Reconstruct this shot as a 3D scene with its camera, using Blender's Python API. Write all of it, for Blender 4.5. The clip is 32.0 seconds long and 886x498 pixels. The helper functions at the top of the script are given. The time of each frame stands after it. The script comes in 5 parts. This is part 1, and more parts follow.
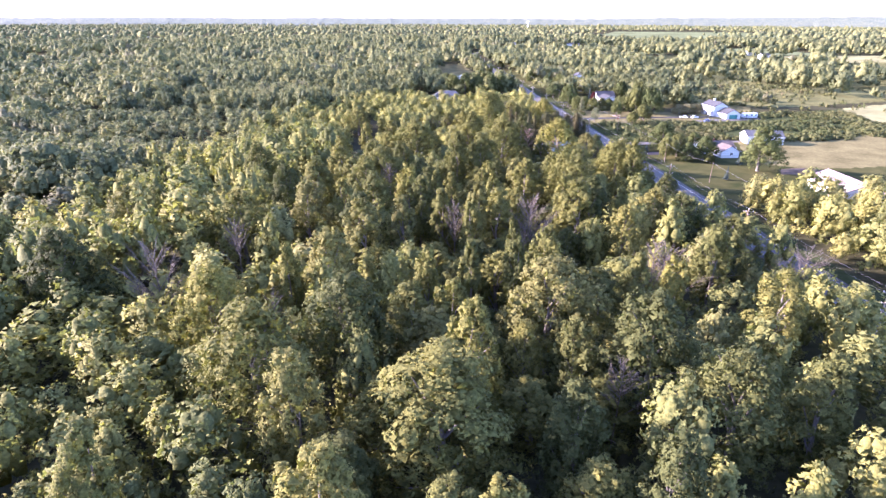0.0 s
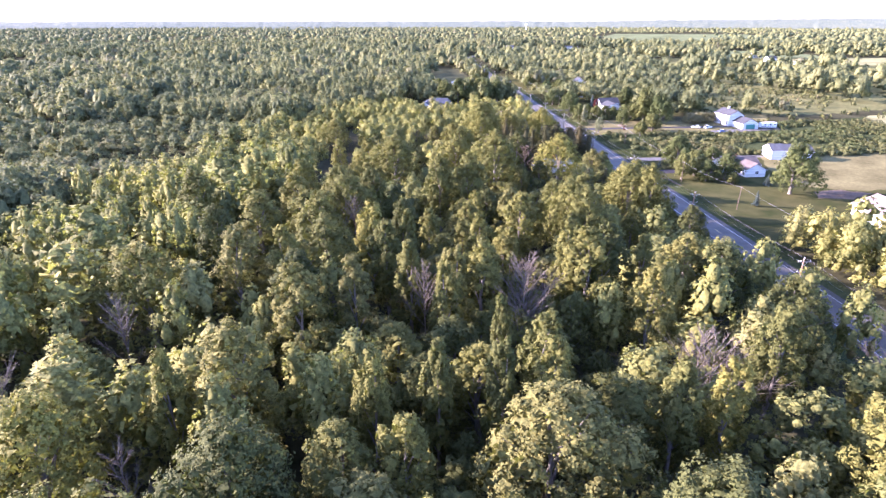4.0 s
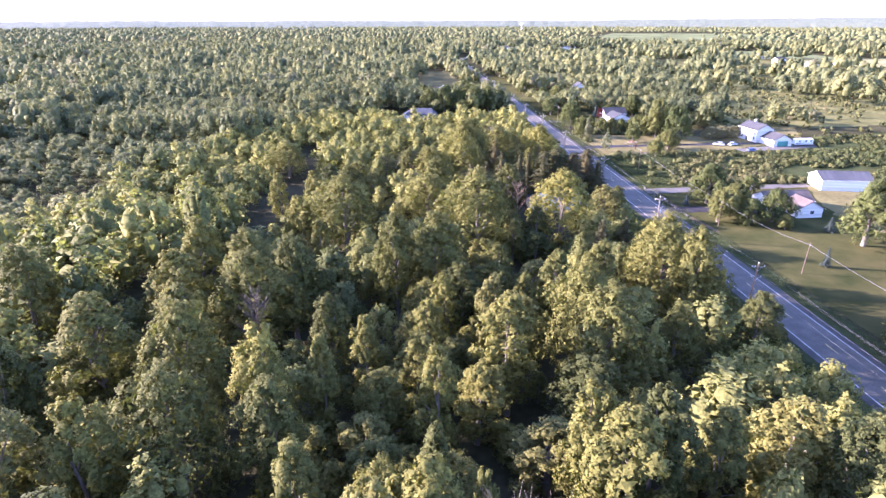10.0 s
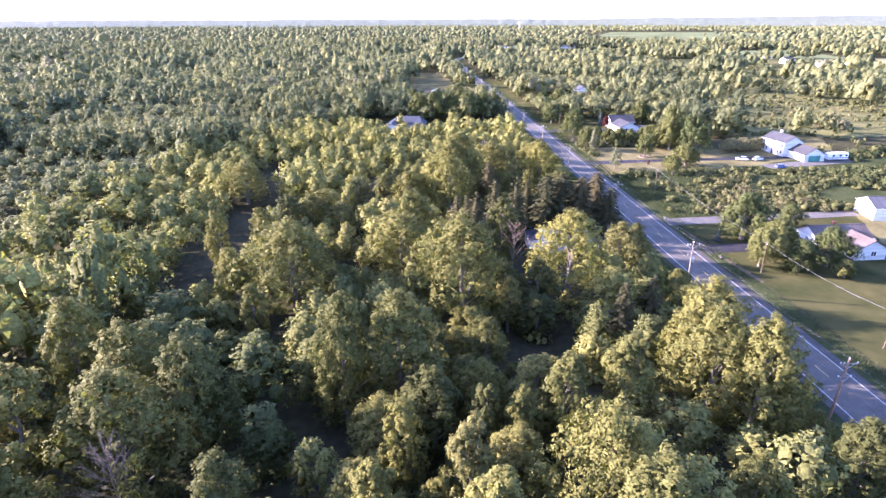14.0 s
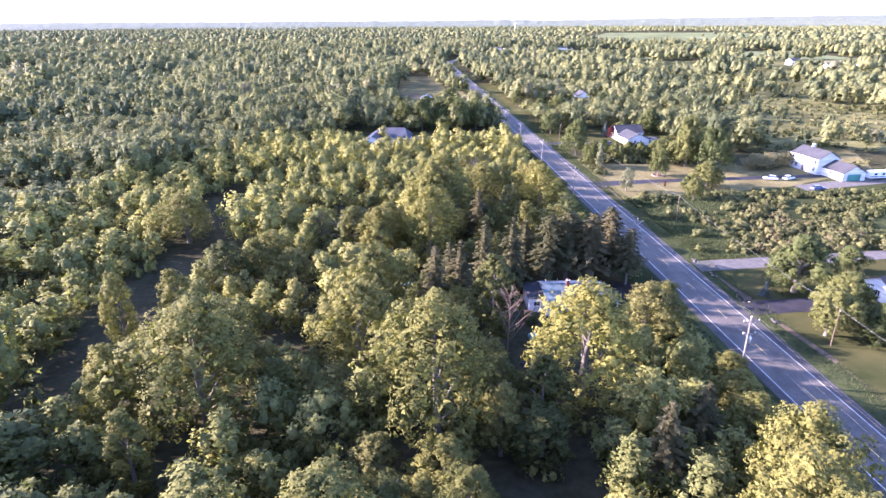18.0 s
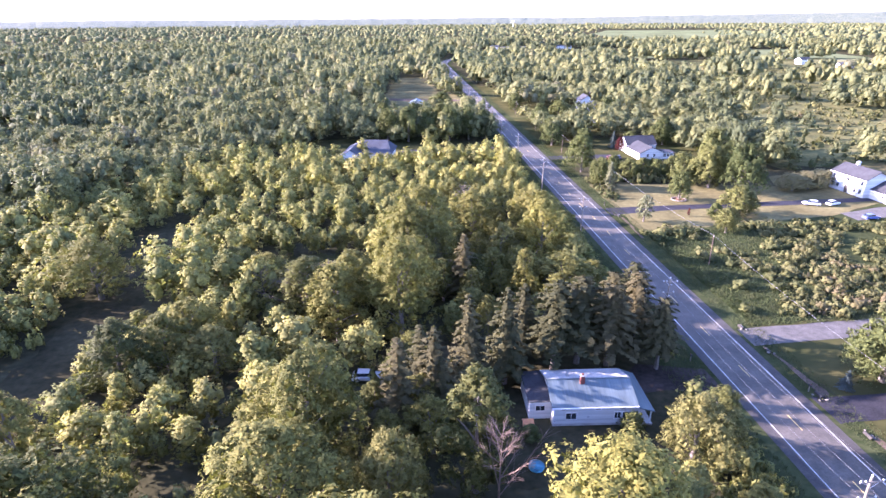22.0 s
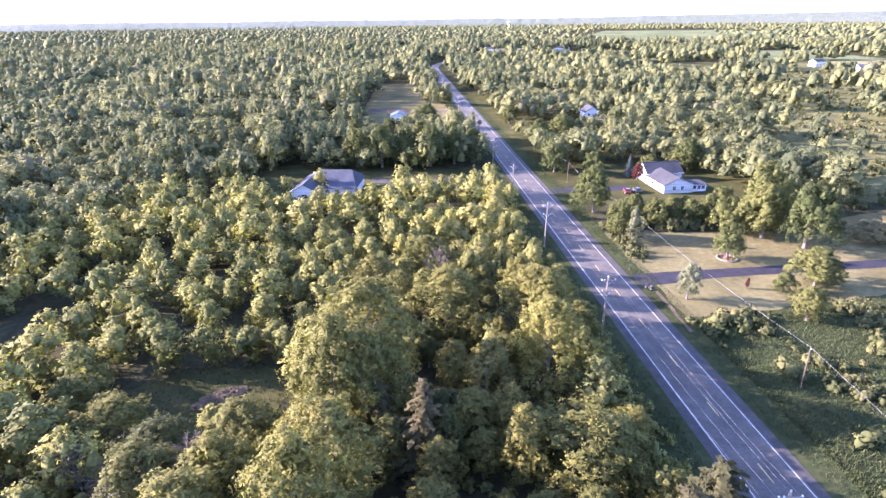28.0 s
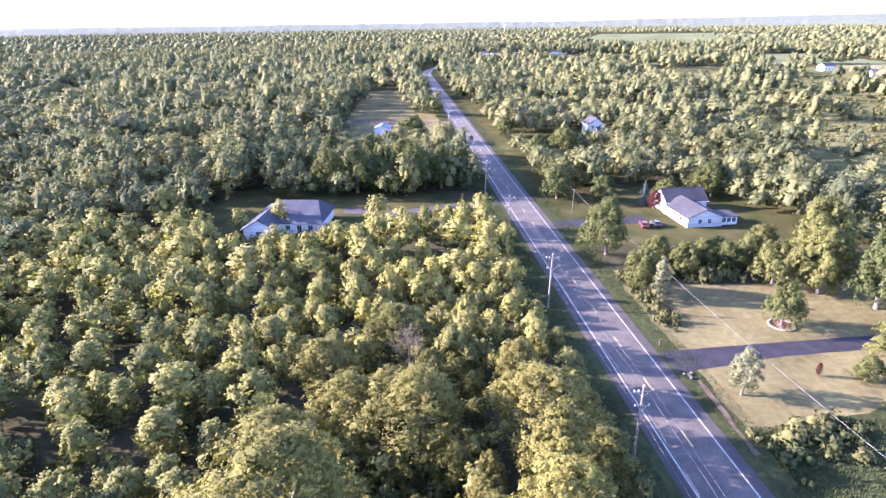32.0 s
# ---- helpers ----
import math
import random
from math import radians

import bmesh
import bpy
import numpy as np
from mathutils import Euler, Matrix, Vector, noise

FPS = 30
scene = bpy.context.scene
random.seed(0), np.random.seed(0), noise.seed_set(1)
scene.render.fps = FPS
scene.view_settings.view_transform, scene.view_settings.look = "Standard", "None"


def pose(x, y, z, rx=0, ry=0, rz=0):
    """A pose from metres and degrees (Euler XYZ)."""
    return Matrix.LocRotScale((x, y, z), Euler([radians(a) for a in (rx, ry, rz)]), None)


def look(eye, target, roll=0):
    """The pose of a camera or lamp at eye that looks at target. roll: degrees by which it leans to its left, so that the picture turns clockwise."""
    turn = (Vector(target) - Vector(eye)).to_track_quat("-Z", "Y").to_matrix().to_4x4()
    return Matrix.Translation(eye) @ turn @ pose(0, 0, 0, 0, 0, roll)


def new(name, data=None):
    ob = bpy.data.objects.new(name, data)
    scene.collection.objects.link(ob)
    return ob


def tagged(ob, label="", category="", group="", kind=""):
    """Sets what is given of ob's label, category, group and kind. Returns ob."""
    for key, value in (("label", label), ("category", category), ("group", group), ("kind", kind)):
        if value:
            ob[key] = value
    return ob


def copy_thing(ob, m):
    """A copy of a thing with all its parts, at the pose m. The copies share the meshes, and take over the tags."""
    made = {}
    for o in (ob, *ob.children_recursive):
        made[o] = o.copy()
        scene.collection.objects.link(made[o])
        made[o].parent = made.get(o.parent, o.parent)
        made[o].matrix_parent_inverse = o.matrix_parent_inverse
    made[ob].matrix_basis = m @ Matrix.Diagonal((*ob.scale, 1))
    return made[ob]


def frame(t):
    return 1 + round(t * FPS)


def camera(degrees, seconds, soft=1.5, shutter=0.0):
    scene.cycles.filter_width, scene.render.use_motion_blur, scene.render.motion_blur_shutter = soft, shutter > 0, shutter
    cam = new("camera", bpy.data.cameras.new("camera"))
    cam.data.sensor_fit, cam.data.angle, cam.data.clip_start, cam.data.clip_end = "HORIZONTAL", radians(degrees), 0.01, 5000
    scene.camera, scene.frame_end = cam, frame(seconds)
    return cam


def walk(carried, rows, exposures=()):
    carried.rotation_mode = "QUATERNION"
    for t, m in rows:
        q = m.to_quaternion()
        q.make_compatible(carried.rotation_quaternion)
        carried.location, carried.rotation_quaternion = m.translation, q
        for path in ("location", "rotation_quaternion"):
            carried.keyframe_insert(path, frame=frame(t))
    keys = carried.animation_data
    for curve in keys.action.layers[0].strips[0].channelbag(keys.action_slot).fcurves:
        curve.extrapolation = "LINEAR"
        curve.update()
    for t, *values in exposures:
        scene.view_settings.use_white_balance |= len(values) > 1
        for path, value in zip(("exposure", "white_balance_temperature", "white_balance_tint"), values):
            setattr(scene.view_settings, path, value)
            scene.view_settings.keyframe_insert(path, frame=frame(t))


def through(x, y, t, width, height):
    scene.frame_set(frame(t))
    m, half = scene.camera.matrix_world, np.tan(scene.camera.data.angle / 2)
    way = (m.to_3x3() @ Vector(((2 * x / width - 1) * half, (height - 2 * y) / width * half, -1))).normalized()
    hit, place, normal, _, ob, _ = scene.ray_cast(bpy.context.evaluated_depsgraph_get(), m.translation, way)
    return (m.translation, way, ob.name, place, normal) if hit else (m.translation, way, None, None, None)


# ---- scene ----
# seconds, x, y, z, heading, tilt below level, roll
PATH = [
    (0.0, -86.34, -1.51, 52.13, -2.953, 22.212, 0.184),
    (0.5, -85.81, 1.66, 52.10, -2.840, 22.309, 0.096),
    (1.0, -85.15, 5.06, 52.09, -2.798, 22.231, 0.007),
    (1.5, -84.37, 8.75, 52.02, -2.826, 22.035, -0.026),
    (2.0, -83.51, 12.69, 51.88, -2.867, 21.892, -0.005),
    (2.5, -82.62, 16.72, 51.71, -2.899, 21.827, 0.010),
    (3.0, -81.67, 20.70, 51.57, -2.928, 21.885, 0.000),
    (3.5, -80.70, 24.65, 51.46, -2.955, 21.922, -0.013),
    (5.5, -77.53, 40.05, 51.62, -3.238, 22.034, 0.022),
    (6.0, -76.75, 43.86, 51.73, -3.262, 21.920, -0.013),
    (6.5, -75.91, 47.64, 51.83, -3.302, 21.989, -0.051),
    (7.0, -75.08, 51.41, 51.90, -3.313, 22.014, -0.050),
    (7.5, -74.27, 55.27, 51.94, -3.287, 21.967, -0.041),
    (8.0, -73.48, 59.16, 51.96, -3.274, 21.947, -0.038),
    (8.5, -72.65, 62.97, 51.92, -3.341, 22.004, -0.028),
    (9.0, -71.89, 66.80, 51.84, -3.375, 21.930, -0.038),
    (9.5, -71.15, 70.60, 51.69, -3.383, 21.897, -0.036),
    (10.0, -70.39, 74.40, 51.51, -3.404, 22.007, -0.057),
    (10.5, -69.67, 78.27, 51.35, -3.396, 21.918, -0.097),
    (11.0, -68.94, 82.10, 51.23, -3.370, 21.936, -0.061),
    (11.5, -68.17, 85.90, 51.17, -3.373, 21.972, -0.023),
    (12.0, -67.38, 89.74, 51.19, -3.426, 22.085, -0.034),
    (12.5, -66.60, 93.66, 51.28, -3.478, 22.097, -0.057),
    (13.0, -65.82, 97.67, 51.41, -3.523, 22.005, -0.093),
    (13.5, -65.02, 101.51, 51.53, -3.572, 22.127, -0.100),
    (14.0, -64.31, 105.33, 51.63, -3.570, 22.118, -0.129),
    (14.5, -63.62, 109.16, 51.73, -3.563, 22.082, -0.245),
    (16.5, -60.57, 124.75, 51.46, -3.730, 22.081, -0.269),
    (17.0, -59.87, 128.54, 51.39, -3.800, 22.143, -0.310),
    (17.5, -59.14, 132.34, 51.33, -3.837, 22.017, -0.300),
    (18.0, -58.39, 136.12, 51.23, -3.898, 22.010, -0.317),
    (18.5, -57.63, 139.94, 51.11, -3.997, 22.049, -0.333),
    (19.0, -56.86, 143.80, 51.00, -4.053, 21.998, -0.336),
    (19.5, -56.10, 147.64, 50.92, -4.081, 21.981, -0.363),
    (20.0, -55.31, 151.46, 50.92, -4.086, 22.048, -0.356),
    (20.5, -54.50, 155.28, 50.99, -4.106, 22.131, -0.352),
    (21.0, -53.69, 159.11, 51.08, -4.104, 22.188, -0.349),
    (21.5, -52.86, 163.06, 51.20, -4.082, 22.162, -0.364),
    (22.0, -52.02, 166.98, 51.33, -4.069, 22.208, -0.409),
    (22.5, -51.21, 170.87, 51.46, -4.079, 22.184, -0.442),
    (23.0, -50.41, 174.72, 51.55, -4.127, 22.177, -0.454),
    (23.5, -49.62, 178.54, 51.61, -4.191, 22.162, -0.465),
    (24.0, -48.83, 182.43, 51.65, -4.229, 22.196, -0.498),
    (24.5, -48.04, 186.33, 51.64, -4.237, 22.142, -0.521),
    (25.0, -47.21, 190.13, 51.57, -4.297, 22.084, -0.532),
    (25.5, -46.41, 193.87, 51.47, -4.349, 22.041, -0.590),
    (27.5, -43.25, 208.82, 51.22, -4.353, 22.023, -0.669),
    (28.0, -42.53, 212.49, 51.22, -4.362, 22.127, -0.659),
    (28.5, -41.76, 216.24, 51.26, -4.373, 22.129, -0.672),
    (29.0, -40.92, 220.04, 51.30, -4.447, 22.139, -0.700),
    (29.5, -40.12, 223.85, 51.31, -4.494, 22.166, -0.731),
    (30.0, -39.32, 227.69, 51.30, -4.555, 22.177, -0.758),
    (30.5, -38.53, 231.54, 51.26, -4.582, 22.119, -0.771),
    (31.0, -37.75, 235.31, 51.19, -4.596, 21.989, -0.784),
    (31.5, -37.04, 238.93, 51.10, -4.628, 21.857, -0.787),
    (32.0, -36.33, 242.34, 50.97, -4.684, 21.817, -0.787),
]
cam = camera(76.19, 32.0)
walk(cam, [(t, pose(x, y, z, 90 - tilt, 0, turn) @ pose(0, 0, 0, 0, 0, roll)) for t, x, y, z, turn, tilt, roll in PATH],
     [(0.0, 2.95, 5480, 47.0), (32.0, 2.95, 5480, 47.0)])

# ---- light ----
SUN_EL, SUN_AZ = 18.5, math.atan2(-1.0, 0.24)      # height in degrees; clockwise from +y in radians
world = bpy.data.worlds.new("sky")
scene.world = world
world.use_nodes = True
sky = world.node_tree.nodes.new("ShaderNodeTexSky")
sky.sky_type, sky.sun_disc = "NISHITA", False
sky.sun_elevation, sky.sun_rotation = radians(SUN_EL), SUN_AZ
sky.air_density, sky.dust_density, sky.ozone_density = 1.0, 0.7, 2.0
back = world.node_tree.nodes["Background"]
back.inputs["Strength"].default_value = 0.125
world.node_tree.links.new(sky.outputs[0], back.inputs["Color"])
lamp = bpy.data.lights.new("sun", "SUN")
lamp.energy, lamp.angle, lamp.color = 5.0, radians(0.6), (1.0, 0.88, 0.68)
sun = new("sun", lamp)
away = Vector((math.sin(SUN_AZ) * math.cos(radians(SUN_EL)), math.cos(SUN_AZ) * math.cos(radians(SUN_EL)), math.sin(radians(SUN_EL))))
sun.matrix_world = look(away * 300, (0, 0, 0))

# ---- materials ----
def mat(name, rough=0.8, metal=0.0, spec=0.4):
    m = bpy.data.materials.new(name)
    m.use_nodes = True
    b = m.node_tree.nodes["Principled BSDF"]
    b.inputs["Roughness"].default_value = rough
    b.inputs["Metallic"].default_value = metal
    b.inputs["Specular IOR Level"].default_value = spec
    return m, m.node_tree.nodes, m.node_tree.links, b


def ramp(nodes, links, src, stops):
    r = nodes.new("ShaderNodeValToRGB")
    e = r.color_ramp.elements
    while len(e) < len(stops):
        e.new(0.5)
    for i, (p, c) in enumerate(stops):
        e[i].position, e[i].color = p, (*c, 1)
    links.new(src, r.inputs[0])
    return r.outputs[0]


def tex(nodes, links, kind, scale, coord, detail=4.0, rough=0.55):
    n = nodes.new("ShaderNodeTex" + kind)
    n.inputs["Scale"].default_value = scale
    if kind == "Noise":
        n.inputs["Detail"].default_value, n.inputs["Roughness"].default_value = detail, rough
    if coord:
        links.new(coord, n.inputs["Vector"])
    return n


def blend(nodes, links, fac, a, b, mode="MIX"):
    x = nodes.new("ShaderNodeMix")
    x.data_type, x.blend_type = "RGBA", mode
    for v, s in ((fac, x.inputs[0]), (a, x.inputs[6]), (b, x.inputs[7])):
        if isinstance(v, (int, float)):
            s.default_value = v
        elif isinstance(v, tuple):
            s.default_value = (*v, 1)
        else:
            links.new(v, s)
    return x.outputs[2]


def grained(name, a, b, scale, rough=0.8, metal=0.0, bump=0.2, big=None, spec=0.4, stretch=(1, 1, 1)):
    """Two-colour grain at one scale, with slow stains at a tenth of it, and relief."""
    m, n, l, bs = mat(name, rough, metal, spec)
    co = n.new("ShaderNodeTexCoord")
    mp = n.new("ShaderNodeMapping")
    mp.inputs["Scale"].default_value = stretch
    l.new(co.outputs["Object"], mp.inputs[0])
    f = tex(n, l, "Noise", scale, mp.outputs[0])
    g = tex(n, l, "Noise", scale * 0.11, mp.outputs[0], 3)
    c = ramp(n, l, f.outputs[0], [(0.3, a), (0.7, b)])
    k = ramp(n, l, g.outputs[0], [(0.35, (0.72, 0.72, 0.72)), (0.65, (1.12, 1.12, 1.12))])
    l.new(blend(n, l, 1.0, c, k, "MULTIPLY"), bs.inputs["Base Color"])
    if bump:
        bp = n.new("ShaderNodeBump")
        bp.inputs["Strength"].default_value, bp.inputs["Distance"].default_value = bump, 0.02
        l.new(f.outputs[0], bp.inputs["Height"])
        l.new(bp.outputs[0], bs.inputs["Normal"])
    return m


def leafy(name, stops, single, cell=0.0, through=0.16, rough=0.8, vary=1.0, grain=0.0, deep=1.0, glow=(1.02, 1.16, 0.7)):
    """Leaves: a tint for each tree, one for each leaf, and light that passes through them. grain: size of the leaf
    bunches on a far crown, with shade put into the colour between them.
    """
    m, n, l, bs = mat(name, rough, 0.0, 0.1)
    geo = n.new("ShaderNodeNewGeometry")
    if single:
        src = n.new("ShaderNodeObjectInfo").outputs["Random"]
    elif cell:
        src = tex(n, l, "Noise", 1.0 / cell, geo.outputs["Position"], 2).outputs[0]
    else:
        own = n.new("ShaderNodeAttribute")
        own.attribute_name = "tint"
        src = own.outputs["Fac"]
    c = ramp(n, l, src, stops)
    leaf = ramp(n, l, geo.outputs["Random Per Island"], [(0.0, (1 - 0.2 * vary,) * 3), (0.6, (1.0, 1.0, 1.0)), (1.0, (1 + 0.2 * vary, 1 + 0.16 * vary, 1.0))])
    c = blend(n, l, 1.0, c, leaf, "MULTIPLY")
    if grain:
        g = tex(n, l, "Noise", 1.0 / grain, geo.outputs["Position"], 3, 0.6)
        # hollows of the noise darkened in colour, standing in for self-shadow between bunches
        c = blend(n, l, 1.0, c, ramp(n, l, g.outputs[0], [(0.35, (1 - 0.4 * deep, 1 - 0.34 * deep, 1 - 0.38 * deep)), (0.6, (1 + 0.25 * deep, 1 + 0.22 * deep, 1 + 0.1 * deep))]), "MULTIPLY")
        bp = n.new("ShaderNodeBump")
        bp.inputs["Strength"].default_value, bp.inputs["Distance"].default_value = 0.45 * deep, grain * 0.6
        l.new(g.outputs[0], bp.inputs["Height"])
        l.new(bp.outputs[0], bs.inputs["Normal"])
    l.new(c, bs.inputs["Base Color"])
    tr = n.new("ShaderNodeBsdfTranslucent")
    l.new(blend(n, l, 1.0, c, glow, "MULTIPLY"), tr.inputs["Color"])
    mx = n.new("ShaderNodeMixShader")
    mx.inputs[0].default_value = through
    l.new(bs.outputs[0], mx.inputs[1])
    l.new(tr.outputs[0], mx.inputs[2])
    l.new(mx.outputs[0], n["Material Output"].inputs["Surface"])
    return m


GREENS = [(0.0, (0.100, 0.121, 0.051)), (0.3, (0.164, 0.179, 0.066)), (0.6, (0.222, 0.229, 0.078)), (0.8, (0.248, 0.247, 0.085)), (0.9, (0.214, 0.218, 0.090)), (1.0, (0.285, 0.285, 0.089))]
def shade(stops, k, b=1.0):
    return [(p, (c[0] * k * 1.09, c[1] * k, c[2] * k * b)) for p, c in stops]


M_LEAF = leafy("leaves", shade(GREENS, 0.57, 0.86), True, through=0.22, vary=0.55, grain=0.5)
M_WOOD_LEAF = leafy("woodland_leaves", shade(GREENS, 0.92, 0.97), False, through=0.3, vary=0.5, grain=0.5)
HAZED_GREENS = [(0.0, (0.078, 0.098, 0.048)), (0.3, (0.135, 0.152, 0.066)), (0.6, (0.190, 0.198, 0.078)), (0.8, (0.208, 0.210, 0.082)), (0.9, (0.196, 0.190, 0.104)), (1.0, (0.226, 0.225, 0.086))]      # woods further off: greens dulled and blued, haze put into the colour
M_FAR_LEAF = leafy("hazed_far_leaves", [(p, (c[0] * 0.91, c[1] * 0.89, c[2] * 1.0)) for p, c in HAZED_GREENS], False, vary=0.4, grain=0.8, deep=0.9, through=0.34, glow=(1.05, 1.1, 0.8))
M_PALE = leafy("pale_leaves", [(0.0, (0.14, 0.155, 0.08)), (1.0, (0.18, 0.18, 0.10))], True)
M_NEEDLE = leafy("needles", [(0.0, (0.056, 0.058, 0.026)), (1.0, (0.098, 0.084, 0.040))], True, through=0.25)
M_SHRUB = leafy("shrub_leaves", [(0.0, (0.052, 0.066, 0.024)), (0.5, (0.088, 0.092, 0.034)), (0.85, (0.112, 0.108, 0.044)), (1.0, (0.132, 0.108, 0.058))], False)
M_RED_LEAF = leafy("red_leaves", [(0.0, (0.075, 0.018, 0.018)), (1.0, (0.095, 0.026, 0.022))], True)
M_BARK = grained("bark", (0.10, 0.085, 0.07), (0.21, 0.18, 0.15), 9.0, 0.9, bump=0.6, stretch=(1, 1, 0.2))
M_DEAD = grained("bare_wood", (0.090, 0.072, 0.056), (0.150, 0.120, 0.094), 7.0, 0.9, bump=0.4, stretch=(1, 1, 0.2))
M_ASPHALT = grained("asphalt", (0.066, 0.058, 0.047), (0.100, 0.088, 0.071), 3.0, 0.82, bump=0.15)
M_SHOULDER = grained("dark_asphalt", (0.036, 0.032, 0.028), (0.058, 0.051, 0.044), 4.0, 0.85, bump=0.2)
M_WHITE_LINE = grained("white_road_paint", (0.36, 0.35, 0.32), (0.55, 0.53, 0.49), 5.0, 0.6)
M_YELLOW_LINE = grained("yellow_road_paint", (0.42, 0.30, 0.10), (0.6, 0.42, 0.14), 5.0, 0.6)
M_GRAVEL = grained("gravel", (0.066, 0.060, 0.052), (0.108, 0.099, 0.086), 6.0, 0.95, bump=0.5)
M_DRIVE = grained("new_asphalt", (0.018, 0.017, 0.022), (0.034, 0.032, 0.038), 4.0, 0.85, bump=0.2, spec=0.2)

# ---- mesh helpers ----
RNG = np.random.default_rng(7)


def mesh_of(name, verts, faces, material, smooth=False, ways=None):
    """A mesh from arrays; faces is an array of equal-sided faces or a list of index tuples."""
    me = bpy.data.meshes.new(name)
    verts = np.asarray(verts, dtype=np.float32)
    if isinstance(faces, np.ndarray):
        k = faces.shape[1]
        me.vertices.add(len(verts))
        me.vertices.foreach_set("co", verts.ravel())
        me.loops.add(faces.size)
        me.loops.foreach_set("vertex_index", faces.astype(np.int32).ravel())
        me.polygons.add(len(faces))
        me.polygons.foreach_set("loop_start", np.arange(0, faces.size, k, dtype=np.int32))
        me.update(calc_edges=True)
    else:
        me.from_pydata(verts.tolist(), [], faces)
    if smooth:
        me.polygons.foreach_set("use_smooth", np.ones(len(me.polygons), dtype=bool))
    me.materials.append(material)
    if ways is not None:      # leaves shade softly, as the bunch that they belong to
        me.normals_split_custom_set_from_vertices(np.asarray(ways, dtype=np.float32))
    return me


def child(name, me, parent, label=""):
    ob = new(name, me)
    ob.parent = parent
    if label:
        tagged(ob, label)
    return ob


def part(name, bm, material, parent, label=""):
    me = bpy.data.meshes.new(name)
    bm.to_mesh(me)
    bm.free()
    me.materials.append(material)
    return child(name, me, parent, label)


def tube(points, radii, sides=6):
    """Verts and quads of a tapered tube along points."""
    pts = [Vector(p) for p in points]
    vs, fs = [], []
    for i, p in enumerate(pts):
        d = (pts[min(i + 1, len(pts) - 1)] - pts[max(i - 1, 0)]).normalized()
        a = d.cross(Vector((0.31, 0.95, 0.02))).normalized()
        b = d.cross(a)
        for k in range(sides):
            w = 2 * math.pi * k / sides
            vs.append(p + (a * math.cos(w) + b * math.sin(w)) * radii[i])
    for i in range(len(pts) - 1):
        for k in range(sides):
            j = (k + 1) % sides
            fs.append((i * sides + k, i * sides + j, (i + 1) * sides + j, (i + 1) * sides + k))
    return np.array([tuple(v) for v in vs]), np.array(fs)


def merge(pieces):
    vs, fs, at = [], [], 0
    for v, f in pieces:
        vs.append(v)
        fs.append(f + at)
        at += len(v)
    return np.concatenate(vs), np.concatenate(fs)


# ---- trees: forms ----
def leaf_tris(rng, at, out, size, loose=0.4):
    """A three-cornered spray of leaves at each place; returns corners, faces and the way that each looks."""
    n = len(at)
    nrm = out + rng.normal(0, loose, (n, 3))
    nrm /= np.linalg.norm(nrm, axis=1, keepdims=True)
    a = np.cross(nrm, rng.normal(0, 1, (n, 3)))
    a /= np.linalg.norm(a, axis=1, keepdims=True)
    b = np.cross(nrm, a)
    s = size * rng.uniform(0.55, 1.4, (n, 1))
    w = s * rng.uniform(0.45, 0.75, (n, 1))
    v = np.stack([at + a * s, at - a * s * 0.5 + b * w, at - a * s * 0.5 - b * w], 1)
    look_way = out * 0.9 + nrm * 0.35
    look_way /= np.linalg.norm(look_way, axis=1, keepdims=True)
    return v.reshape(-1, 3), np.arange(n * 3).reshape(n, 3), np.repeat(look_way, 3, axis=0)


def egg(c, r, low, top, sides=6, rings=5, rng=None):
    """An upright rounded mass that narrows to its tip, with an uneven skin; returns corners, faces and soft ways."""
    vs, fs, ways = [], [], []
    for i in range(rings):
        v = (i + 0.25) / (rings - 0.3)
        for k in range(sides):
            w = 2 * math.pi * (k + 0.5 * (i % 2)) / sides
            q = r * swell(v) * (rng.uniform(0.8, 1.18) if rng else 1.0)
            vs.append((c[0] + q * math.cos(w), c[1] + q * math.sin(w), low + (top - low) * v))
            ways.append((math.cos(w) * 0.9, math.sin(w) * 0.9, -0.35 + 1.25 * v))
    vs.append((c[0], c[1], top))
    ways.append((0, 0, 1))
    for i in range(rings - 1):
        for k in range(sides):
            j = (k + 1) % sides
            p, q, m, n = i * sides + k, i * sides + j, (i + 1) * sides + j, (i + 1) * sides + k
            fs += [(p, q, m), (p, m, n)]
    fs += [((rings - 1) * sides + k, (rings - 1) * sides + (k + 1) % sides, rings * sides) for k in range(sides)]
    ways = np.array(ways)
    return np.array(vs), np.array(fs), ways / np.linalg.norm(ways, axis=1, keepdims=True)


def swell(v):
    """Girth of a leafy mass along its height: full below the middle, pointed above."""
    return min(1.0, v * 3.2 + 0.25) ** 0.7 * max(0.0, 1.0 - v) ** 0.52 * 1.12


ENVELOPE = {"round": lambda u: math.sin(math.pi * (0.24 + 0.76 * u) ** 0.85) ** 0.55, "oval": lambda u: math.sin(math.pi * (0.2 + 0.78 * u)) ** 0.7,
            "open": lambda u: math.sin(math.pi * (0.22 + 0.75 * u) ** 1.1) ** 0.6, "spire": lambda u: (1.02 - u) ** 0.75}


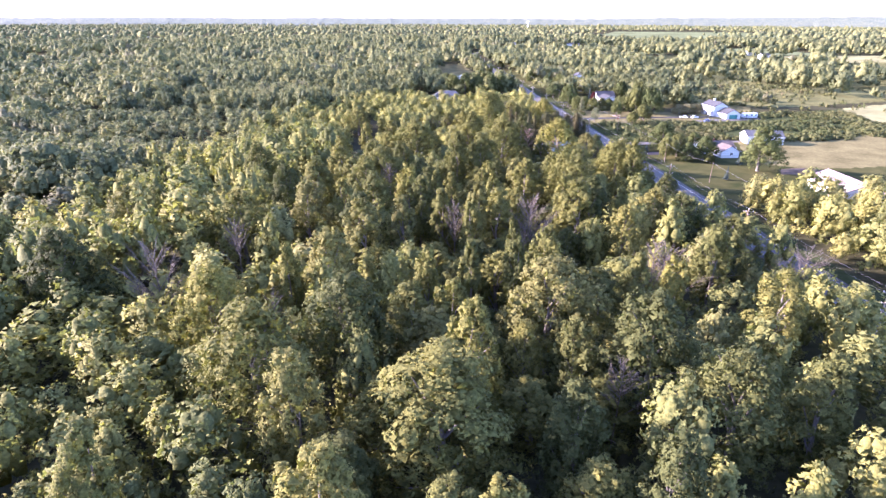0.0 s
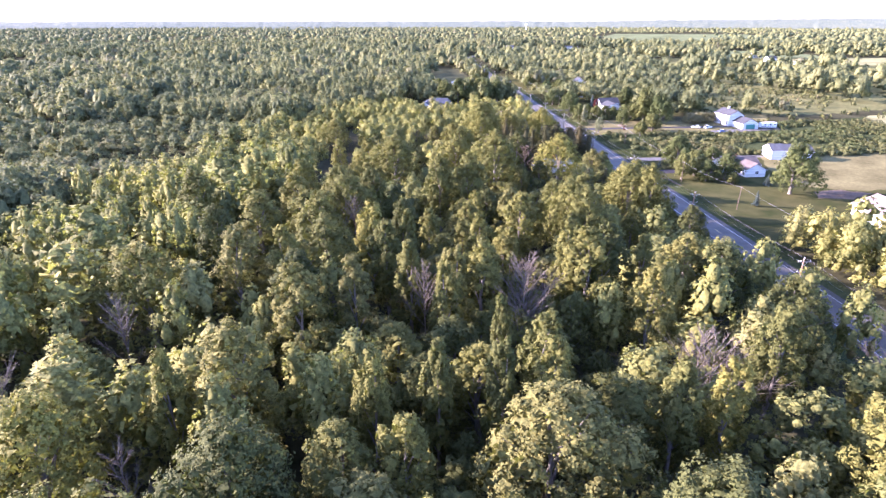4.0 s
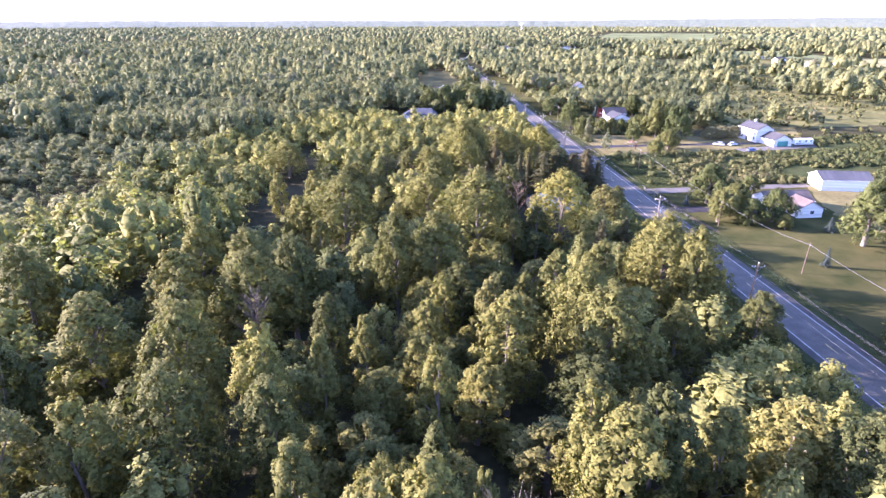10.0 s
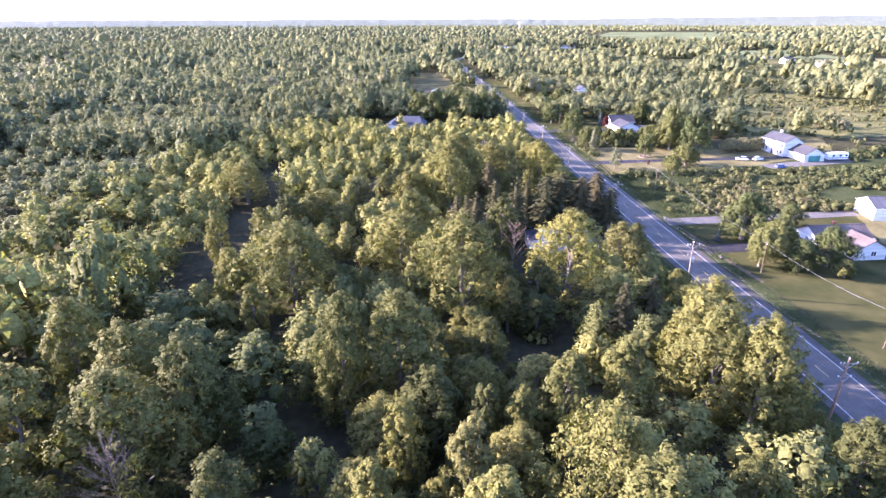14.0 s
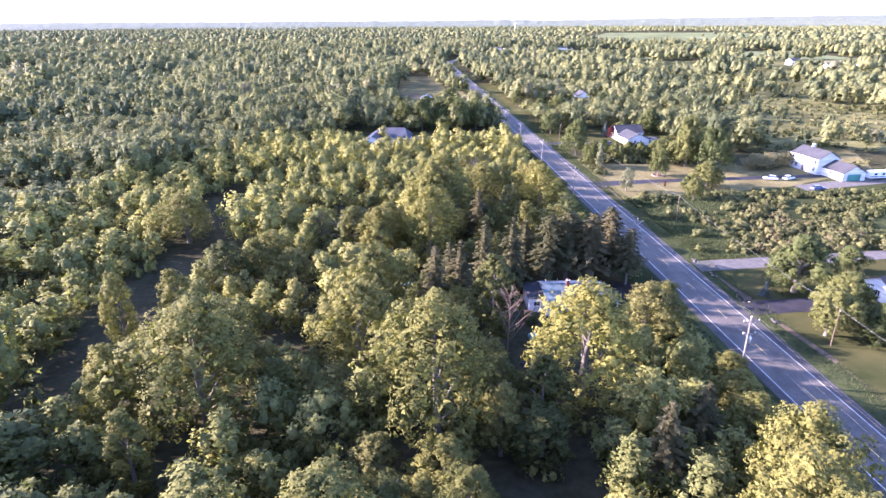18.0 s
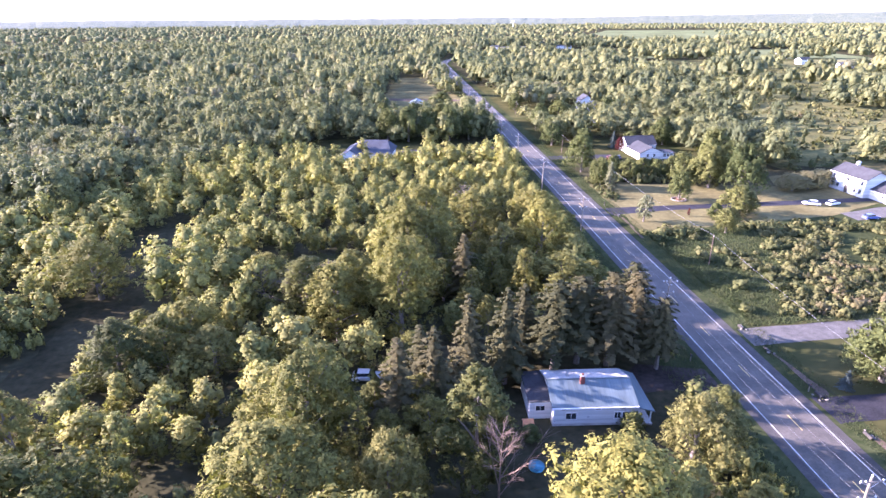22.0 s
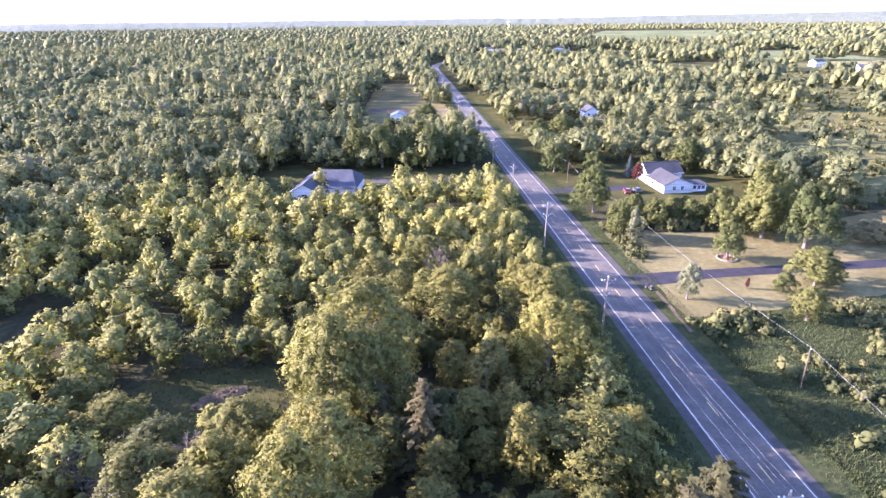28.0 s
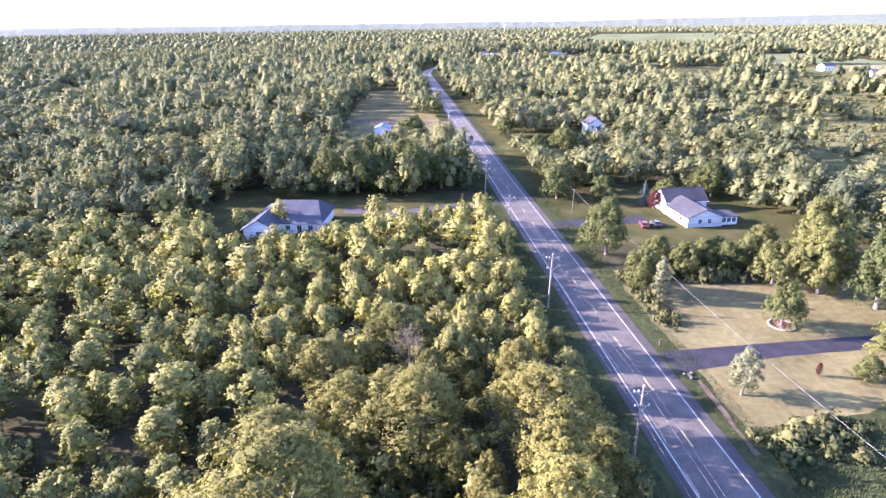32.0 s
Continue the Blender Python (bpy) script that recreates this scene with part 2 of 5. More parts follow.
def leaders_of(rng, height, radius, base, count, form):
    """The upright leafy masses that make up a crown: x, y, girth, foot and tip."""
    out = []
    w0 = rng.uniform(0, 6.28)
    wide = max(1.0, (40 / count) ** 0.36)
    for i in range(count):
        u = ((i + 0.6) / count) ** 0.8
        w = i * 2.39996 + rng.uniform(-0.5, 0.5)
        k = radius * rng.uniform(0.17, 0.34) * (1.15 - 0.35 * u) * wide
        kz = min(k * rng.uniform(1.1, 1.9), height * 0.32)
        r = radius * ENVELOPE[form](min(u, 0.985)) * (1 + 0.22 * math.cos(w - w0))
        d = max(0.0, r - k * 0.55) * rng.uniform(0.5, 1.08)
        z = min(base + kz * 0.6 + (height - base) * u - kz * 1.2 * u + rng.uniform(-0.05, 0.05) * height, height - kz * 1.15)
        out.append((math.cos(w) * d, math.sin(w) * d, k, z - kz * 0.85, z + kz * 1.15))
    return np.array(out)


def crown_of(rng, leaders, clumps, leaves, size, lump, core=0.62, sides=5, rings=3, inner=0, calm=0.0):
    """Leaf bunches over the skins of the leaders, each a small rounded tuft of leaf sprays, and the dense leafy inside."""
    pieces, ways, at, out = [], [], [], []
    area = leaders[:, 2] * (leaders[:, 4] - leaders[:, 3])
    for i, (x, y, g, low, top) in enumerate(leaders):
        if core:
            v, f, n = egg((x, y), g * core, top - (top - low) * (0.5 + core * 0.5), low + (top - low) * (0.6 + 0.37 * core), sides, rings, rng)
            whole = v - (0, 0, leaders[:, 3:5].mean())
            whole /= np.linalg.norm(whole, axis=1, keepdims=True) + 1e-6
            n = n * 0.45 + whole * 0.55 + (0, 0, 0.25)
            pieces.append((v, f))
            ways.append(n / np.linalg.norm(n, axis=1, keepdims=True))
        m = max(3 if leaves else 0, int(clumps * area[i] / area.sum() * 1.7))
        v = rng.uniform(0.04, 1.0, m) ** 0.85
        w = rng.uniform(0, 6.283, m)
        q = np.array([swell(k) for k in v]) * g * rng.uniform(0.86, 1.14, m)
        p = np.stack([x + np.cos(w) * q, y + np.sin(w) * q, low + (top - low) * v], 1)
        keep = np.ones(m, bool)
        for j, (a, b, h, lo, to) in enumerate(leaders):      # bunches buried in a neighbour are left out
            if j != i:
                u = np.clip((p[:, 2] - lo) / (to - lo), 0, 0.999)
                keep &= ~((np.hypot(p[:, 0] - a, p[:, 1] - b) < 0.72 * h * np.array([swell(k) for k in u])) & (p[:, 2] > lo) & (p[:, 2] < to - 0.3))
        p, v, w = p[keep], v[keep], w[keep]
        at.append(p)
        out.append(np.stack([np.cos(w) * 0.85, np.sin(w) * 0.85, -0.3 + 1.3 * v], 1))
    if leaves:
        at, out = np.concatenate(at), np.concatenate(out)
        n = len(at)
        r = lump * rng.uniform(0.65, 1.4, (n, 1))
        c, o, r = (np.repeat(k, leaves, axis=0) for k in (at, out, r))
        d = rng.normal(0, 1, c.shape) + o * 0.9
        d /= np.linalg.norm(d, axis=1, keepdims=True)
        place = c + d * r * rng.uniform(0.45, 1.15, (len(c), 1)) * (1, 1, 1.15)
        whole = c - (0, 0, leaders[:, 3:5].mean())
        whole /= np.linalg.norm(whole, axis=1, keepdims=True) + 1e-6
        way = d * (0.52 - 0.3 * calm) + o * (0.42 - 0.1 * calm) + whole * (0.5 + 0.4 * calm)
        v, f, n = leaf_tris(rng, place, way / np.linalg.norm(way, axis=1, keepdims=True), size, 0.36 + 0.3 * calm)
        pieces.append((v, f))
        ways.append(n)
    if inner:      # larger sprays that close the inside of the crown
        k = np.repeat(leaders, inner, axis=0)
        d = rng.normal(0, 1, (len(k), 3))
        d /= np.linalg.norm(d, axis=1, keepdims=True)
        mid = np.stack([k[:, 0], k[:, 1], (k[:, 3] + k[:, 4]) / 2], 1)
        v, f, n = leaf_tris(rng, mid + d * np.stack([k[:, 2], k[:, 2], (k[:, 4] - k[:, 3]) / 2], 1) * rng.uniform(0.35, 0.72, (len(k), 1)), d, 0.42)
        pieces.append((v, f))
        ways.append(n)
    v, f = merge(pieces)
    return v, f, np.concatenate(ways)


def trunk_of(rng, height, lobes, girth):
    lean = rng.normal(0, 0.02, 2) * height
    axis = [(0, 0, -0.3), (lean[0] * 0.2, lean[1] * 0.2, height * 0.3), (lean[0] * 0.6, lean[1] * 0.6, height * 0.5), (lean[0], lean[1], height * 0.7)]
    out = [tube(axis, [girth * 1.25, girth * 0.85, girth * 0.5, girth * 0.12], 7)]
    for x, y, _, low, top in lobes[:: max(1, len(lobes) // 8)]:
        z = max(height * 0.12, low * 0.8)
        f = z / height
        root = Vector((lean[0] * f, lean[1] * f, z))
        tip = Vector((x, y, low + (top - low) * 0.8))
        out.append(tube([root, root.lerp(tip, 0.5) + Vector((0, 0, 0.3)), tip], [girth * 0.4, girth * 0.25, girth * 0.06], 5))
    return merge(out)


def conifer_crown(rng, height, radius, base, tiers, per, size, power=0.85):
    """Boughs in open tiers, each a flat drooping fan of needle sprays along its stem."""
    at, nm = [], []
    for t in range(tiers):
        u = (t + 0.5) / tiers
        z0 = base + (height - base) * u
        r = radius * (1.02 - u) ** power
        boughs = max(5, int(10 * (1.05 - u)))
        w0 = rng.uniform(0, 6.283)
        for b in range(boughs):
            w = w0 + 6.283 * b / boughs + rng.normal(0, 0.2)
            rb = r * rng.uniform(0.62, 1.18)
            k = max(4, int(per * (rb / radius)))
            s = rng.uniform(0.12, 1.0, k)
            side = rng.normal(0, 0.11, k) * rb * (1.25 - s)
            x = np.cos(w) * rb * s - np.sin(w) * side
            y = np.sin(w) * rb * s + np.cos(w) * side
            z = z0 + rb * (0.12 * s - 0.34 * s ** 2.2) - np.abs(rng.normal(0, 0.13, k)) * (1.2 - s)
            at.append(np.stack([x, y, z], 1))
            nm.append(np.tile((math.cos(w) * 0.5, math.sin(w) * 0.5, 0.7), (k, 1)))
    return leaf_tris(rng, np.concatenate(at), np.concatenate(nm), size)


def bare_limbs(rng, height, spread, count):
    """A dead tree: a leaning stem that forks and forks again."""
    out = [tube([(0, 0, -0.3), (0.1, 0, height * 0.35), (0.25, 0.1, height * 0.7), (0.2, 0.2, height)], [0.16, 0.11, 0.06, 0.012], 6)]
    for i in range(count):
        f = rng.uniform(0.3, 0.92)
        w = i * 2.4 + rng.uniform(-0.5, 0.5)
        n = (1.05 - f) * spread * rng.uniform(0.7, 1.2) + 0.5
        root = Vector((0.25 * f, 0.1 * f, height * f))
        mid = root + Vector((math.cos(w) * n * 0.5, math.sin(w) * n * 0.5, n * 0.55))
        tip = root + Vector((math.cos(w) * n, math.sin(w) * n, n * 1.25))
        out.append(tube([root, mid, tip], [0.058, 0.035, 0.01], 4))
        for j in range(16):
            g = rng.uniform(0.25, 0.98)
            st = root.lerp(mid, g * 2) if g < 0.5 else mid.lerp(tip, g * 2 - 1)
            e = st + Vector((math.cos(w + rng.uniform(-1.2, 1.2)), math.sin(w + rng.uniform(-1.2, 1.2)), rng.uniform(0.5, 1.3))) * n * 0.36
            out.append(tube([st, e], [0.024, 0.008], 3))
    return merge([(v, f) for v, f in out])

# ---- setting ----
M_FLOOR = grained("forest_floor", (0.035, 0.036, 0.019), (0.068, 0.063, 0.034), 0.6, 0.95, bump=0.3, spec=0.0)
M_LAWN = grained("mown_grass", (0.110, 0.098, 0.044), (0.166, 0.143, 0.066), 0.8, 0.9, bump=0.3, spec=0.0)
# green mown turf, darkened further in colour for the shadow lying on it
M_GREEN_LAWN = grained("shorn_green_grass", (0.034, 0.041, 0.015), (0.082, 0.074, 0.030), 0.12, 0.9, bump=0.3, spec=0.0)
M_ROUGH_GRASS = grained("rough_grass", (0.030, 0.040, 0.016), (0.056, 0.062, 0.027), 0.9, 0.95, bump=0.5, spec=0.0)
# next two: grass and earth with tree shade put into the base colour
M_SHADY = grained("shade_toned_grass", (0.034, 0.034, 0.018), (0.062, 0.054, 0.030), 0.9, 0.95, bump=0.4, spec=0.0)
M_SHADY_EARTH = grained("shade_toned_earth", (0.034, 0.028, 0.024), (0.062, 0.050, 0.042), 1.2, 0.95, bump=0.5, spec=0.0)
M_FIELD = grained("dry_field", (0.180, 0.180, 0.083), (0.255, 0.232, 0.112), 0.25, 0.95, bump=0.3, spec=0.0)
M_CROP = grained("green_field", (0.105, 0.125, 0.06), (0.15, 0.165, 0.08), 0.08, 0.95, bump=0.3, spec=0.0)
M_DIRT = grained("bare_earth", (0.095, 0.070, 0.052), (0.155, 0.117, 0.086), 1.2, 0.95, bump=0.5, spec=0.0)
M_PASTURE = grained("scrub_pasture", (0.085, 0.092, 0.036), (0.155, 0.14, 0.06), 0.35, 0.95, bump=0.5, spec=0.0)
M_WATER = grained("pond_water", (0.03, 0.04, 0.04), (0.05, 0.06, 0.05), 0.5, 0.08, bump=0.05)


def sheet(name, outline, z, material, label, category="ground", ragged=0.0, kind="structure"):
    """A flat patch of ground with an uneven edge."""
    rng = random.Random(name + str(outline[0]))
    pts = []
    for i, a in enumerate(outline):
        b = outline[(i + 1) % len(outline)]
        n = max(1, int(math.dist(a, b) / 2.5)) if ragged else 1
        for k in range(n):
            f = k / n
            pts.append((a[0] + (b[0] - a[0]) * f + rng.uniform(-ragged, ragged), a[1] + (b[1] - a[1]) * f + rng.uniform(-ragged, ragged), z))
    bm = bmesh.new()
    bm.faces.new([bm.verts.new(p) for p in pts])
    bmesh.ops.triangulate(bm, faces=bm.faces)
    bmesh.ops.recalc_face_normals(bm, faces=bm.faces)
    if sum(f.normal.z * f.calc_area() for f in bm.faces) < 0:
        bmesh.ops.reverse_faces(bm, faces=bm.faces)
    bmesh.ops.delete(bm, geom=[f for f in bm.faces if f.normal.z < 0], context="FACES_ONLY")
    ob = part(name, bm, material, None)
    return tagged(ob, label, category, kind=kind)


sheet("ground", [(-20000, -2000), (20000, -2000), (20000, 20000), (-20000, 20000)], 0.0, M_FLOOR, "dark woodland floor reaching to the horizon")


def band(name, x0, x1, y0, y1, z, material, parent=None, label="", category="road", step=20.0):
    """A strip along the road, which bends to the right beyond y = 860."""
    n = max(1, int((y1 - y0) / step))
    vs, fs = [], []
    for i in range(n + 1):
        y = y0 + (y1 - y0) * i / n
        s = bend(y)
        vs += [(x0 + s, y, z), (x1 + s, y, z)]
    fs = [(2 * i, 2 * i + 1, 2 * i + 3, 2 * i + 2) for i in range(n)]
    me = mesh_of(name, vs, fs, material)
    if parent:
        return child(name, me, parent, label)
    return tagged(new(name, me), label, category, kind="structure")


def bend(y):
    return 0.0 if y < 860 else 0.0016 * (y - 860) ** 2 if y < 1060 else 64 + 0.64 * (y - 1060)


band("verge", -12.5, 9.5, -200, 1200, 0.02, M_ROUGH_GRASS, None, "rough grass verge along the road", "verge")
shoulder = band("road_shoulder", -5.1, 5.2, -200, 1200, 0.05, M_SHOULDER, None, "dark asphalt road shoulders", "road")
road = band("road", -3.75, 3.75, -200, 1200, 0.07, M_ASPHALT, None, "grey two-lane asphalt road with painted lines", "road")
band("edge_line", -3.53, -3.40, -200, 1200, 0.076, M_WHITE_LINE, road, "white painted edge line")
band("edge_line", 3.40, 3.53, -200, 1200, 0.076, M_WHITE_LINE, road, "white painted edge line")
dash = mesh_of("centre_dash", [(-0.07, 0, 0.076), (0.07, 0, 0.076), (0.07, 3.2, 0.076), (-0.07, 3.2, 0.076)], [(0, 1, 2, 3)], M_YELLOW_LINE)
for i in range(70):
    child("centre_dash", dash, road).location = (0, -20 + i * 12.2, 0)

sheet("lawn", [(10.7, 151.0), (43.9, 155.2), (81.5, 178.2), (157.8, 225.6), (165.3, 281.5), (94.8, 269.9), (61.9, 256.5), (9.2, 250.6)], 0.03, M_GREEN_LAWN, "mown lawn around the white houses", "lawn", 0.5)
# the lit part of the same lawn, laid over it in paler dry grass
sheet("dry_lawn", [(47.0, 208.0), (66.0, 199.0), (112.0, 204.0), (152.0, 228.0), (160.0, 276.0), (97.0, 265.0), (64.0, 252.0), (55.0, 236.0)], 0.036, M_LAWN, "sunlit dry part of the mown lawn", "lawn", 0.9)
sheet("bare_patch", [(46.0, 192.5), (57.0, 190.5), (67.0, 196.5), (60.0, 201.0), (50.0, 199.0)], 0.041, M_DIRT, "bare pinkish earth under the big lawn tree", "ground", 0.7)
sheet("scrub_field", [(8.2, 250.7), (61.9, 256.5), (165.8, 287.9), (183.7, 348.2), (112.6, 327.1), (65.7, 306.8), (8.7, 299.0)], 0.026, M_ROUGH_GRASS, "overgrown field with shrubs", "field", 0.8)
sheet("lawn", [(8.9, 299.0), (65.7, 306.8), (112.6, 327.1), (131.5, 363.6), (73.8, 348.3), (68.9, 336.6), (39.5, 342.0), (9.1, 344.7)], 0.034, M_LAWN, "mown lawn with tree shadows across it", "lawn", 0.4)
sheet("lawn", [(9.0, 368.2), (78.8, 360.3), (83.3, 418.9), (9.2, 421.2)], 0.03, M_GREEN_LAWN, "mown lawn around the white bungalow", "lawn", 0.5)
sheet("lawn", [(-11.9, 383.0), (-88.5, 375.8), (-92.6, 428.0), (-50.1, 434.8), (-11.8, 411.6)], 0.03, M_GREEN_LAWN, "mown lawn by the blue-roofed house", "lawn", 0.8)
sheet("lawn", [(-11.7, 503.6), (-66.3, 508.6), (-62.2, 596.5), (-58.1, 721.2), (-25.6, 720.8), (-23.7, 595.9), (-11.6, 585.4)], 0.03, M_LAWN, "grassy clearing beside the road", "lawn", 1.0)
sheet("lawn", [(9.2, 415.1), (50.0, 430.1), (83.5, 439.2), (80.5, 561.9), (9.7, 646.3)], 0.024, M_GREEN_LAWN, "mown yards of the far houses", "lawn", 0.8)
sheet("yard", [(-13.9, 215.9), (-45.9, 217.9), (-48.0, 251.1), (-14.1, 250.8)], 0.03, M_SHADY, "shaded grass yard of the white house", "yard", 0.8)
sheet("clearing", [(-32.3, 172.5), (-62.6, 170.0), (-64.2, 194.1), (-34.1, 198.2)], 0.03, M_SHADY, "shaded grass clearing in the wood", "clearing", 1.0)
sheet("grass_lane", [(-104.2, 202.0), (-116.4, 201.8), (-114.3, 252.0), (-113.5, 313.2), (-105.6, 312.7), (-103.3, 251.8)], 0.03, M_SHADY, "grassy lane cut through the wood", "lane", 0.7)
sheet("glade", [(-62.2, 276.1), (-84.3, 272.5), (-90.4, 284.2), (-74.4, 292.0), (-60.3, 290.0)], 0.03, M_GREEN_LAWN, "shaded grass glade in the wood", "glade", 0.8)
# the glade's lit part, painted as a strip of pale field colour
sheet("dry_grass", [(-74.8, 278.7), (-78.3, 276.7), (-81.3, 277.0), (-79.8, 279.0), (-76.3, 280.7)], 0.034, M_FIELD, "pale strip of dry glade grass, sunlight put into its colour", "grass", 0.3)
sheet("pasture", [(82.7, 360.2), (158.4, 357.6), (300, 398.5), (520, 561.6), (640, 900), (200, 900), (90.9, 643.6)], 0.022, M_PASTURE, "rough green pasture with scattered bushes", "pasture", 2.0)
sheet("dry_field", [(157.8, 225.6), (330, 304.3), (420, 418.7), (300, 398.5), (183.7, 348.2), (165.8, 287.9)], 0.03, M_FIELD, "pale dry hayfield", "field", 2.0)
for o, m, w in (([(440, 1380), (840, 1380), (1200, 2100), (1330, 2520), (820, 2640), (600, 2150)], M_CROP, "broad green crop field far off"),
                ([(400, 910), (560, 890), (600, 1110), (430, 1130)], M_CROP, "green field among far woods"),
                ([(140, 950), (310, 940), (340, 1090), (170, 1100)], M_CROP, "green strip of field among far woods"),
                ([(-1000, 3500), (-560, 3500), (-600, 4100), (-1100, 4100)], M_FIELD, "pale field near the horizon"),
                ([(-680, 800), (-400, 850), (-330, 915), (-420, 930), (-700, 905)], M_FIELD, "pale mown field among the woods"),
                ([(420, 740), (640, 760), (720, 900), (470, 880)], M_FIELD, "pale field behind the far houses")):
    sheet("field", o, 0.03, m, w, "field", 4.0)
sheet("pond", [(-106.8, 465.8), (-114.9, 462.7), (-128.0, 468.8), (-127.0, 475.0), (-116.9, 479.1), (-107.8, 474.0)], 0.04, M_WATER, "small dark pond between trees", "pond", 0.6)


def drive(outline, material, label):
    sheet("driveway", outline, 0.06, material, label, "driveway", 0.12)


drive([(5.9, 244.6), (62.5, 248.8), (64.5, 253.5), (5.9, 250.2)], M_GRAVEL, "pale gravel driveway off the road")
drive([(5.9, 224.9), (24.5, 225.7), (37.6, 218.4), (41.8, 222.6), (26.5, 230.6), (5.9, 230.7)], M_DRIVE, "dark asphalt driveway to the white house")
drive([(5.9, 313.3), (25.5, 315.9), (57.1, 317.0), (90.7, 318.5), (90.4, 322.1), (57.1, 320.9), (25.6, 320.0), (5.9, 319.4)], M_DRIVE, "dark asphalt driveway across the lawn")
drive([(5.9, 380.5), (29.9, 381.8), (31.9, 386.9), (5.9, 386.6)], M_DRIVE, "asphalt driveway to the bungalow")
drive([(-5.9, 402.2), (-20.9, 400.6), (-37.0, 395.8), (-52.2, 400.1), (-52.1, 406.2), (-37.0, 400.9), (-20.9, 405.2), (-5.9, 407.4)], M_SHOULDER, "grey driveway to the blue-roofed house")
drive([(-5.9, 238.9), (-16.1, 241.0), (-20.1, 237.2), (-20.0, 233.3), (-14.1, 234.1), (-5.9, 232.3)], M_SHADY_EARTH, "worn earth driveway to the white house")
drive([(-5.9, 552.5), (-39.9, 551.2), (-60.2, 561.7), (-60.2, 571.9), (-35.9, 565.4), (-5.9, 558.6)], M_DIRT, "bare earth track by the shed")


# ---- woodland ----
CLEAR = [(-42.9, -24.9, 204.9, 221.9), (-82.3, -46.3, 370.7, 387.7), (8.6, 69.6, 343.2, 368.2),  # x0, x1, y0, y1: open ground without trees
    (-10.5, 9.5, -300, 900), (9, 168, 154, 352), (8.9, 63.9, 367.8, 412.8), (-90.1, -10.1, 388.1, 414.1), (-63.9, -9.9, 511, 580), (-57, -28, 575, 712),
    (-46, -13, 219.4, 249.4), (-50.0, -42.0, 179.0, 187.0), (-115.3, -104.3, 204.9, 313.9), (-86.3, -60.3, 274.1, 291.1), (9, 13.5, 416.4, 643.4), (30.2, 47.2, 440.9, 458.9), (50.3, 67.3, 495.4, 517.4), (62.6, 80.6, 554.3, 570.3), (-128.9, -104.9, 461.9, 479.9),
    (150.7, 330.7, 252.5, 382.5), (450, 840, 1380, 2100), (640, 1200, 1900, 2600), (410, 590, 910, 1110), (145, 325, 950, 1095), (70, 330, 1095, 1200), (-1050, -580, 3500, 4100), (440, 680, 760, 880), (-690, -420, 815, 915), (-430, -340, 860, 935),
]


def is_open(x, y):
    for a, b, c, d in CLEAR:
        if a < x < b and c < y < d:
            return True
    return y > 860 and abs(x - bend(y)) < 10


def tallness(x, y):
    """Height of the wood in metres by place."""
    n = noise.noise((x * 0.02, y * 0.02, 3.1))
    if x < 0:
        if y < 205:
            h = 18.0
        elif y < 285 and x > -100:
            h = 12.5
        elif y < 390:
            h = 9.0
        else:
            h = 12.5
        if x < -140 and y > 120:
            h = max(11.5, min(h, 14.0))
    else:
        h = 12.5
    return h * (1 + 0.22 * n)


# Forms that many trees share.
FORMS = []
for i, (form, hgt, rad, base, nl) in enumerate((("round", 18, 5.2, 2.0, 62), ("oval", 18, 3.4, 1.8, 42), ("open", 18, 3.8, 1.8, 44), ("oval", 18, 2.7, 1.6, 32),
                                               ("round", 18, 4.3, 1.8, 54), ("open", 18, 3.0, 1.6, 36), ("spire", 18, 3.2, 1.4, 36), ("round", 18, 5.8, 2.0, 70))):
    FORMS.append((form, hgt, rad, leaders_of(np.random.default_rng(100 + i), hgt, rad, base, nl, form)))
for i, (form, hgt, rad, base, nl) in enumerate((("round", 12, 5.0, 0.9, 56), ("oval", 12, 4.0, 0.8, 46), ("open", 12, 4.4, 0.8, 48))):      # in the open: leafy to the ground
    FORMS.append((form, hgt, rad, leaders_of(np.random.default_rng(150 + i), hgt, rad, base, nl, form)))


def tree_kind(i, quads, size, material, name="tree", label="", category="tree"):
    form, hgt, rad, lobes = FORMS[i]
    rng = np.random.default_rng(200 + i)
    base = new(name)
    v, f = trunk_of(rng, hgt, lobes, 0.2 + rad * 0.03)
    child("trunk", mesh_of("trunk", v, f, M_BARK, True), base, "grey-brown bark")
    v, f, n = crown_of(rng, lobes, quads, 23, size, 0.05 * rad + 0.2, 0.0, inner=18)
    child("crown", mesh_of("crown", v, f, material, False, n), base)
    return tagged(base, label, category)


WORDS = ("broad leafy tree with a rounded domed crown in the wood", "tall oval leafy tree in the wood", "leafy tree with an open bunched crown", "slender upright leafy tree in the wood",
         "leafy tree with a full rounded crown", "narrow leafy tree with gaps in its crown", "pointed leafy tree at the wood's edge", "very broad old leafy tree",
         "broad leafy tree standing in the open", "oval leafy tree standing in the open", "loose leafy tree standing in the open")
MAKERS = {}


def plant(i, x, y, h, r, turn, material=None, tag=""):
    """One tree of form i, scaled to its height and crown radius."""
    form, hgt, rad, _ = FORMS[i]
    key = (i, material.name if material else "")
    m = Matrix.Translation((x, y, 0)) @ Matrix.Rotation(turn, 4, "Z") @ Matrix.Diagonal((r / rad, r / rad, h / hgt, 1))
    if key not in MAKERS:
        ob = tree_kind(i, 680 if i > 7 else 620 if FORMS[i][2] > 4 else 400, 0.145, material or M_LEAF, "tree", WORDS[i])
        MAKERS[key] = ob
        ob.matrix_basis = m
        ob["group"] = "trees of the wood"
        return ob
